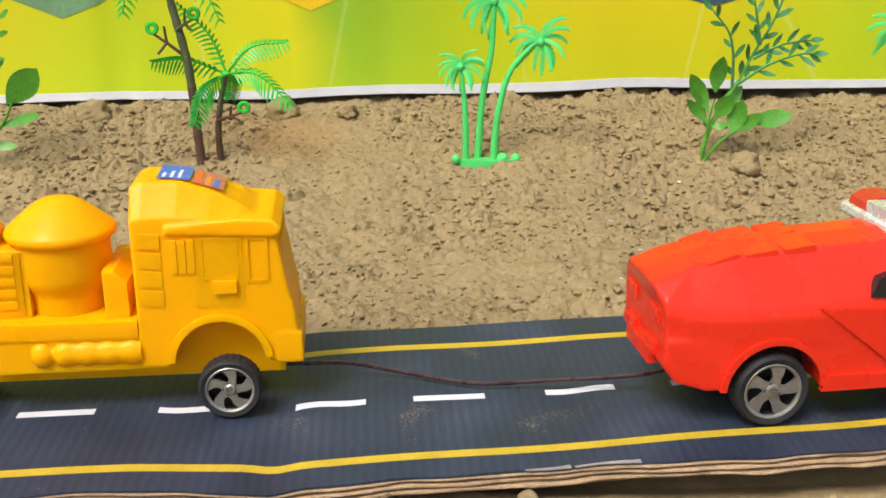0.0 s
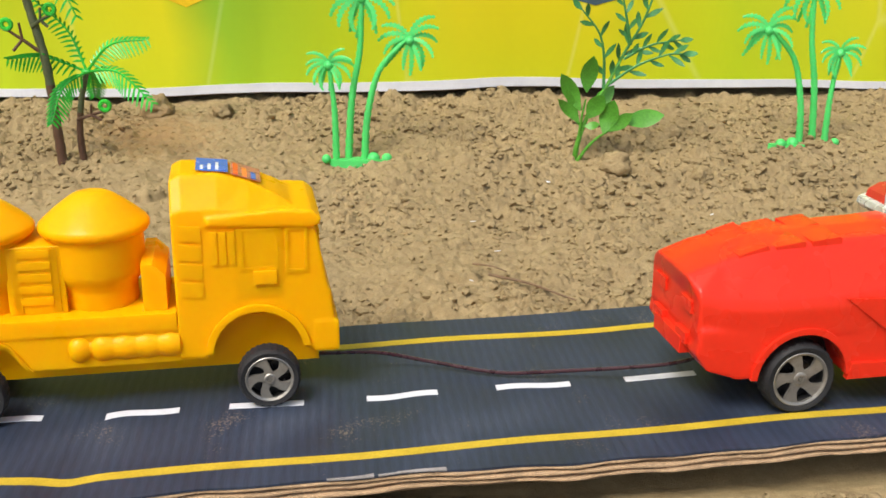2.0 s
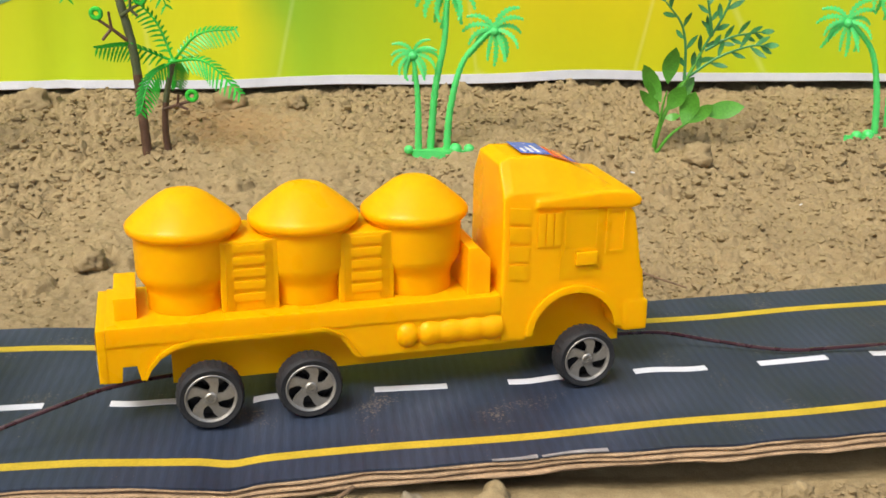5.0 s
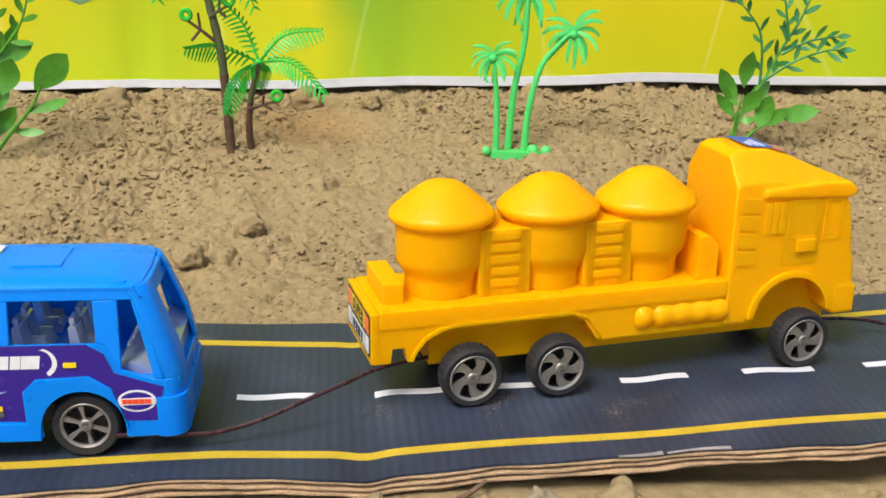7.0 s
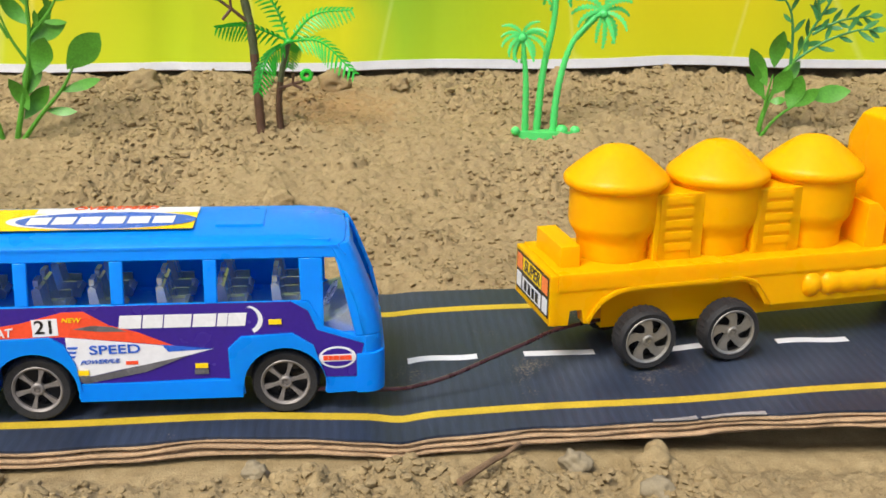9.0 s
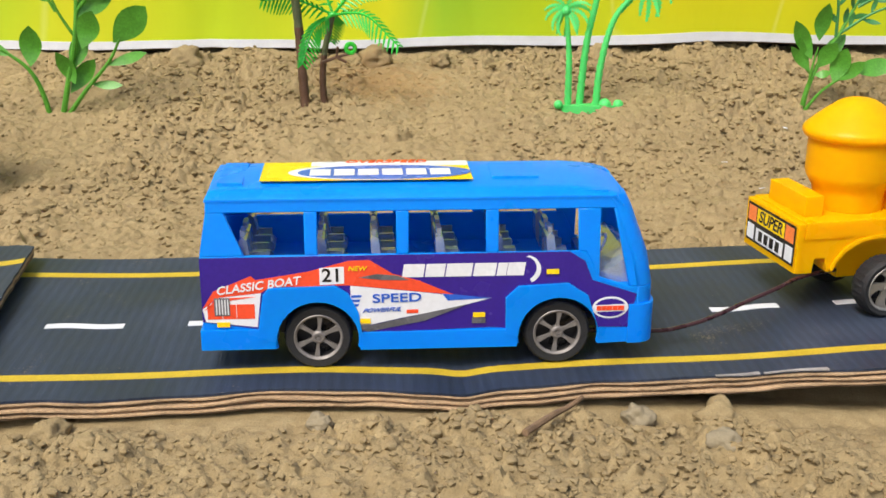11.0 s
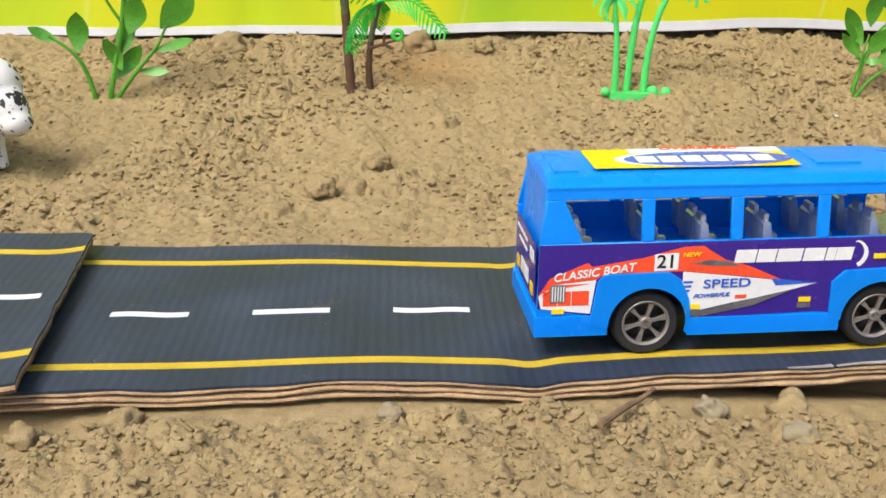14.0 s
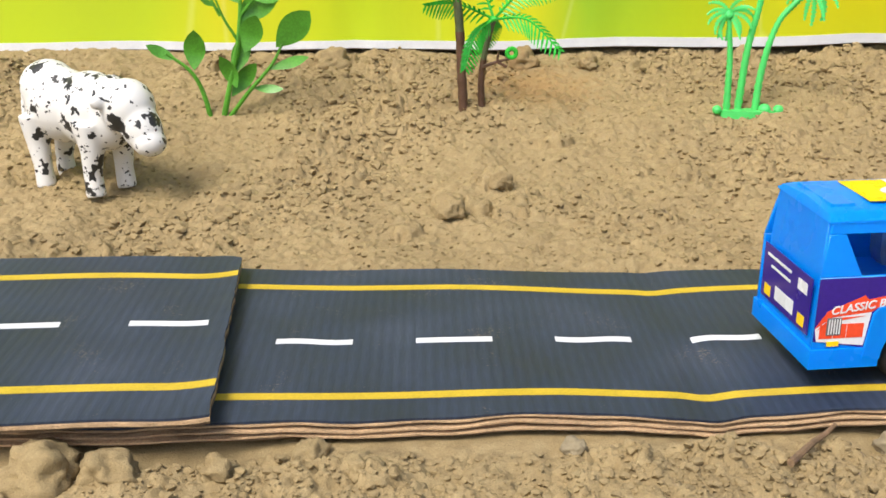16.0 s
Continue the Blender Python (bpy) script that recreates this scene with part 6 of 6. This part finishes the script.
build_leafy(-0.2315, 0.302, "green plastic plant with broad leaves and forked stems",
            [([(-0.002, 0, 0.004), (-0.007, 0, 0.030), (-0.014, -0.002, 0.046), (-0.028, -0.004, 0.058)], 0.0019), ([(0.001, 0, 0.004), (0.010, 0, 0.040), (0.016, 0, 0.065), (0.019, 0, 0.095), (0.016, 0, 0.125)], 0.0020), ([(0.003, 0, 0.010), (0.020, -0.002, 0.032), (0.036, -0.004, 0.050), (0.044, -0.005, 0.064)], 0.0016), ([(0.016, 0, 0.065), (0.008, -0.002, 0.080), (0.002, -0.003, 0.098)], 0.0011)],
            [((-0.012, -0.002, 0.047), (-0.0100, -0.004, 0.0740), 0.0140), ((-0.022, -0.004, 0.054), (-0.0395, -0.006, 0.0640), 0.0075), ((0.040, -0.005, 0.062), (0.0620, -0.008, 0.0850), 0.0180), ((0.034, -0.004, 0.048), (0.0600, -0.007, 0.0570), 0.0070), ((0.020, -0.002, 0.058), (0.0290, -0.006, 0.0830), 0.0150),
             ((0.012, 0, 0.044), (0.0210, 0.003, 0.0680), 0.0120), ((0.014, -0.002, 0.036), (0.0050, -0.006, 0.0580), 0.0100), ((0.024, -0.002, 0.036), (0.0430, -0.003, 0.0360), 0.0060), ((0.010, 0, 0.030), (0.026, 0.003, 0.052), 0.0110), ((0.018, 0, 0.078), (0.042, -0.003, 0.092), 0.0110), ((0.018, 0, 0.088), (0.004, -0.003, 0.108), 0.0100), ((0.016, 0, 0.070), (0.032, 0.005, 0.104), 0.0090)],
            [([(0.018, 0, 0.092), (0.020, 0, 0.115), (0.014, 0, 0.140)], 7, 0.0130), ([(0.018, 0, 0.080), (0.034, 0, 0.100), (0.042, 0, 0.122)], 7, 0.0120), ([(0.006, 0, 0.080), (-0.004, 0, 0.100), (-0.014, 0, 0.118)], 6, 0.0110)], LEAF_GREEN)
build_leafy(-0.462, 0.315, "green plastic plant with long forked stems",
            [([(0, 0, 0.004), (0.010, 0, 0.040), (0.018, 0, 0.080), (0.030, 0, 0.110)], 0.0019), ([(0.002, 0, 0.010), (0.020, -0.002, 0.022), (0.032, -0.004, 0.030)], 0.0014)],
            [((0.028, -0.004, 0.028), (0.044, -0.006, 0.034), 0.0080), ((0.012, 0, 0.045), (-0.008, 0, 0.07), 0.012)],
            [([(0.018, 0, 0.080), (0.034, 0, 0.100), (0.055, 0, 0.118)], 7, 0.0110)], LEAF_GREEN)


# ---------------------------------------------------------------- the spotted cow
def build_cow():
    """One moulded figure: barrel body, four legs, lowered head with ears, fused smooth."""
    bm = bmesh.new()
    def blob(x, y, z, a, b, c, ry=0.0, rz=0.0):
        bmesh.ops.create_icosphere(bm, subdivisions=3, radius=1.0, matrix=Matrix.Translation((x, y, z)) @ Euler((0, radians(ry), radians(rz))).to_matrix().to_4x4() @ Matrix.Diagonal((a, b, c, 1)))
    blob(-0.014, 0, 0.0445, 0.0230, 0.0172, 0.0205)
    blob(0.008, 0, 0.0435, 0.0210, 0.0170, 0.0215)
    blob(-0.023, 0, 0.0530, 0.0165, 0.0150, 0.0155)
    blob(0.020, 0, 0.0400, 0.0140, 0.0140, 0.0165, 10)
    blob(0.022, 0, 0.0490, 0.0140, 0.0130, 0.0155, 20)
    blob(0.0355, -0.002, 0.0490, 0.0145, 0.0142, 0.0150)
    blob(0.0440, -0.003, 0.0405, 0.0110, 0.0104, 0.0160, -32)
    blob(0.0505, -0.004, 0.0325, 0.0088, 0.0088, 0.0076)
    for s in (-1, 1):
        blob(0.030, s * 0.0138 - 0.002, 0.0535, 0.0034, 0.0056, 0.0044, 0, s * 20)
        blob(0.0405, s * 0.0098 - 0.002, 0.0510, 0.0030, 0.0026, 0.0022)
    for x, y, k in ((0.015, -0.0105, 0.0), (0.016, 0.0095, 0.0), (-0.026, -0.0100, 0.003), (-0.027, 0.0090, -0.002)):
        tube(bm, [(x, y, 0.040), (x + 0.001, y * 1.05, 0.024), (x + k, y * 1.08, 0.012), (x + k + 0.001, y * 1.08, 0.0)], [0.0090, 0.0062, 0.0050, 0.0055], 14)
    tube(bm, curve_points([(-0.037, 0, 0.058), (-0.042, -0.002, 0.048), (-0.041, -0.004, 0.032)], 5), 0.0018, 8)
    ob = new("toy_cow", finish("toy_cow", bm, SPOTTED))
    mod = ob.modifiers.new("fuse", "REMESH")
    mod.mode, mod.voxel_size, mod.use_smooth_shade = "VOXEL", 0.0010, True
    sm = ob.modifiers.new("soften", "SMOOTH")
    sm.factor, sm.iterations = 0.5, 8
    ob.matrix_basis = pose(-0.2840, 0.2010, soil(-0.284, 0.20) - 0.0015, 0, 0, -30)
    return tagged(ob, "white plastic toy cow with black spots standing on the sand", "toy cow")


build_cow()


# ---------------------------------------------------------------- stones, twigs and litter
STONE_MESHES = [lump_mesh("stone", STONE, k, 0.42, 0.8) for k in range(3)]
CLOD_MESHES = [lump_mesh("clod", SAND, k + 5, 0.5, 0.7) for k in range(4)]
for k, (x, y, r, grey_stone) in enumerate(((0.2690, 0.2790, 0.0105, 0), (0.0550, -0.0605, 0.0052, 1), (0.3222, 0.3355, 0.0080, 0), (-0.2210, -0.0800, 0.0125, 0), (-0.2000, -0.0800, 0.0090, 0), (-0.1380, -0.0690, 0.0065, 0), (0.0830, -0.0615, 0.0085, 0), (0.0960, -0.0750, 0.0045, 0), (0.0760, -0.0860, 0.0050, 1), (-0.0520, -0.0660, 0.0040, 1), (-0.0330, -0.0690, 0.0050, 0),
                                           (0.1180, 0.0930, 0.0052, 0), (0.2020, 0.3100, 0.0055, 0), (-0.0880, 0.1600, 0.0095, 0), (-0.0600, 0.2050, 0.0090, 0), (-0.0300, 0.3900, 0.0120, 0), (0.0150, 0.3850, 0.0080, 0), (0.3210, 0.2650, 0.0070, 0), (-0.1650, 0.3950, 0.0130, 0), (-0.1210, -0.0820, 0.0060, 0), (0.1900, -0.0600, 0.0050, 0), (-0.1650, -0.0800, 0.0055, 0))):
    rs = np.random.RandomState(k)
    name = "stone" if grey_stone else "clod"
    ob = new(name, (STONE_MESHES if grey_stone else CLOD_MESHES)[k % 3])
    ob.matrix_basis = pose(x, y, soil(x, y) + 0.18 * r, 0, 0, rs.uniform(0, 360)) @ Matrix.Diagonal((r, r, r, 1))
    tagged(ob, "small grey-brown stone lying on the sand" if grey_stone else "rough lump of dry brown soil on the sand", "stone" if grey_stone else "soil clod", "stones" if grey_stone else "soil clods")


def build_twig(points, r):
    pts = curve_points([(x, y, soil(x, y) + dz) for x, y, dz in points], 6)
    ob = new("twig", finish("twig", tube(bmesh.new(), pts, [r * (1.1 - 0.5 * i / len(pts)) for i in range(len(pts))], 7), TWIG))
    tagged(ob, "thin dry brown twig lying on the sand", "twig", "twigs")


build_twig([(0.013, -0.083, 0.0025), (0.024, -0.070, 0.0035), (0.030, -0.064, 0.004), (0.036, -0.058, 0.005)], 0.0012)
build_twig([(0.166, 0.134, 0.0030), (0.185, 0.124, 0.0036), (0.196, 0.115, 0.0034), (0.205, 0.106, 0.0026)], 0.0007)
build_twig([(0.160, 0.150, 0.0028), (0.170, 0.146, 0.0036), (0.176, 0.139, 0.0026)], 0.0005)
for x, y in ((0.168, 0.209), (0.176, 0.168), (0.156, 0.126), (0.222, 0.262), (0.3095, 0.2105)):
    bm = bmesh.new()
    prism(bm, [(-0.0016, -0.0004), (0.0004, -0.0009), (0.0017, 0.0002), (0.0003, 0.0008)], 0.0, 0.0003, "z")
    ob = new("paper_scrap", finish("paper_scrap", bm, WHITE_PAPER))
    ob.matrix_basis = pose(x, y, soil(x, y) + 0.0028, 12, 8, 30 * x * 100)
    tagged(ob, "tiny scrap of white paper on the sand", "paper scrap", "paper scraps")


# ---------------------------------------------------------------- movement
TRUCK_WAY = [(0, -0.1634, -0.0129, 1.7), (0.5, -0.1330, -0.0130, 2.5), (1, -0.1190, -0.0108, 3.1), (1.5, -0.1000, -0.0090, 3.5), (2, -0.0784, -0.0105, 4.6), (2.5, -0.0635, -0.0135, 5.5), (3, -0.0497, -0.0175, 6.0), (3.5, -0.0405, -0.0178, 6.3), (4, -0.0340, -0.0175, 6.9), (4.5, -0.0255, -0.0195, 7.5), (5, -0.0120, -0.0230, 8.4),
             (6.2, 0.0190, -0.0180, 10.2), (7.5, 0.0474, -0.0128, 10.9), (8, 0.0569, -0.0128, 10.6), (8.5, 0.0684, -0.0126, 10.3), (9, 0.0907, -0.0137, 10.0), (10.2, 0.1360, -0.0090, 9.5), (11.5, 0.1795, -0.0045, 9.5), (12, 0.1905, -0.0030, 9.0), (12.5, 0.2005, -0.0015, 8.5), (13, 0.2145, 0.0, 8.0), (13.5, 0.2335, 0.0015, 7.0), (14, 0.2540, 0.0030, 6.0), (14.5, 0.2665, 0.0045, 6.0), (15, 0.2795, 0.0055, 6.0), (15.5, 0.2835, 0.0060, 6.0), (16, 0.2870, 0.0065, 6.0)]
BUS_WAY = [(0, -0.3690, -0.0370, 0.0), (2.5, -0.2740, -0.0385, 0.0), (5, -0.2270, -0.0400, -0.3), (7.5, -0.1685, -0.0418, -0.6), (8, -0.1592, -0.0428, 0.2), (8.5, -0.1482, -0.0436, 0.6), (9, -0.1250, -0.0436, 0.8), (10.2, -0.0800, -0.0434, 0.6), (11.5, -0.0383, -0.0432, 0.4), (12, -0.0274, -0.0432, 1.7), (12.5, -0.0175, -0.0442, 2.8), (13, -0.0034, -0.0452, 3.8), (13.5, 0.0152, -0.0444, 3.2), (14, 0.0357, -0.0428, 2.6), (14.5, 0.0479, -0.0420, 2.8), (15, 0.0607, -0.0408, 5.0), (15.5, 0.0645, -0.0412, 5.4), (16, 0.0685, -0.0395, 6.2)]
CAR_WAY = [(0, 0.1770, -0.0290, 4.5), (0.5, 0.2035, -0.0265, 4.5), (1, 0.2200, -0.0255, 4.5), (1.5, 0.2410, -0.0240, 4.5), (2, 0.2610, -0.0225, 4.5), (2.5, 0.2760, -0.0215, 4.5), (3, 0.2895, -0.0205, 4.5), (3.5, 0.2975, -0.0200, 4.5), (4, 0.3020, -0.0195, 4.5), (4.5, 0.3100, -0.0190, 4.5), (5, 0.3220, -0.0180, 4.5), (7.5, 0.3820, -0.0130, 4.5), (9, 0.4250, -0.0100, 4.5), (11.5, 0.5090, -0.0030, 4.5), (14, 0.5830, 0.0030, 4.5), (16, 0.6180, 0.0060, 4.5)]


def along(way, t, k):
    """Monotone smooth interpolation of one column of a way."""
    ts = [w[0] for w in way]
    vs = [w[k] for w in way]
    i = max(0, min(len(ts) - 2, int(np.searchsorted(ts, t, "right")) - 1))
    def slope(j):
        if j <= 0 or j >= len(ts) - 1:
            a = 0 if j <= 0 else len(ts) - 2
            return (vs[a + 1] - vs[a]) / (ts[a + 1] - ts[a])
        d0, d1 = (vs[j] - vs[j - 1]) / (ts[j] - ts[j - 1]), (vs[j + 1] - vs[j]) / (ts[j + 1] - ts[j])
        return 0.0 if d0 * d1 <= 0 else 2 * d0 * d1 / (d0 + d1)
    h = ts[i + 1] - ts[i]
    u = (t - ts[i]) / h
    return (2 * u ** 3 - 3 * u * u + 1) * vs[i] + (u ** 3 - 2 * u * u + u) * h * slope(i) + (3 * u * u - 2 * u ** 3) * vs[i + 1] + (u ** 3 - u * u) * h * slope(i + 1)


STEPS = [0.25 * i for i in range(65)]


def drive(ob, way, lift=lambda x: 0.0):
    rows = [(t, pose(along(way, t, 1), along(way, t, 2), lift(along(way, t, 1)) + 0.0002, 0, 0, along(way, t, 3))) for t in STEPS]
    walk(ob, rows)
    for w in [c for c in ob.children if c.name.startswith("wheel") and "radius" in c]:
        x, y, z = w.matrix_basis.translation
        r = w["radius"]
        walk(w, [(t, pose(x, y, z, 0, math.degrees((along(way, t, 1) - way[0][1]) / r), 0)) for t in STEPS])


def motions():
    drive(truck, TRUCK_WAY)
    drive(bus, BUS_WAY, lambda x: 0.0068 if x < -0.19 else 0.0)
    drive(car, CAR_WAY)
    rows = []
    for t in STEPS:
        a = pose(along(TRUCK_WAY, t, 1), along(TRUCK_WAY, t, 2), 0, 0, 0, along(TRUCK_WAY, t, 3)) @ Vector((0.150, 0.0205, 0))
        b = pose(along(CAR_WAY, t, 1), along(CAR_WAY, t, 2), 0, 0, 0, along(CAR_WAY, t, 3)) @ Vector((-0.036, 0.034, 0))
        rows.append((t, pose(a.x, a.y, 0.0002, 0, 0, math.degrees(math.atan2(b.y - a.y, b.x - a.x)))))
    walk(front_wire, rows)
    drive(rear_wire, TRUCK_WAY)


motions()
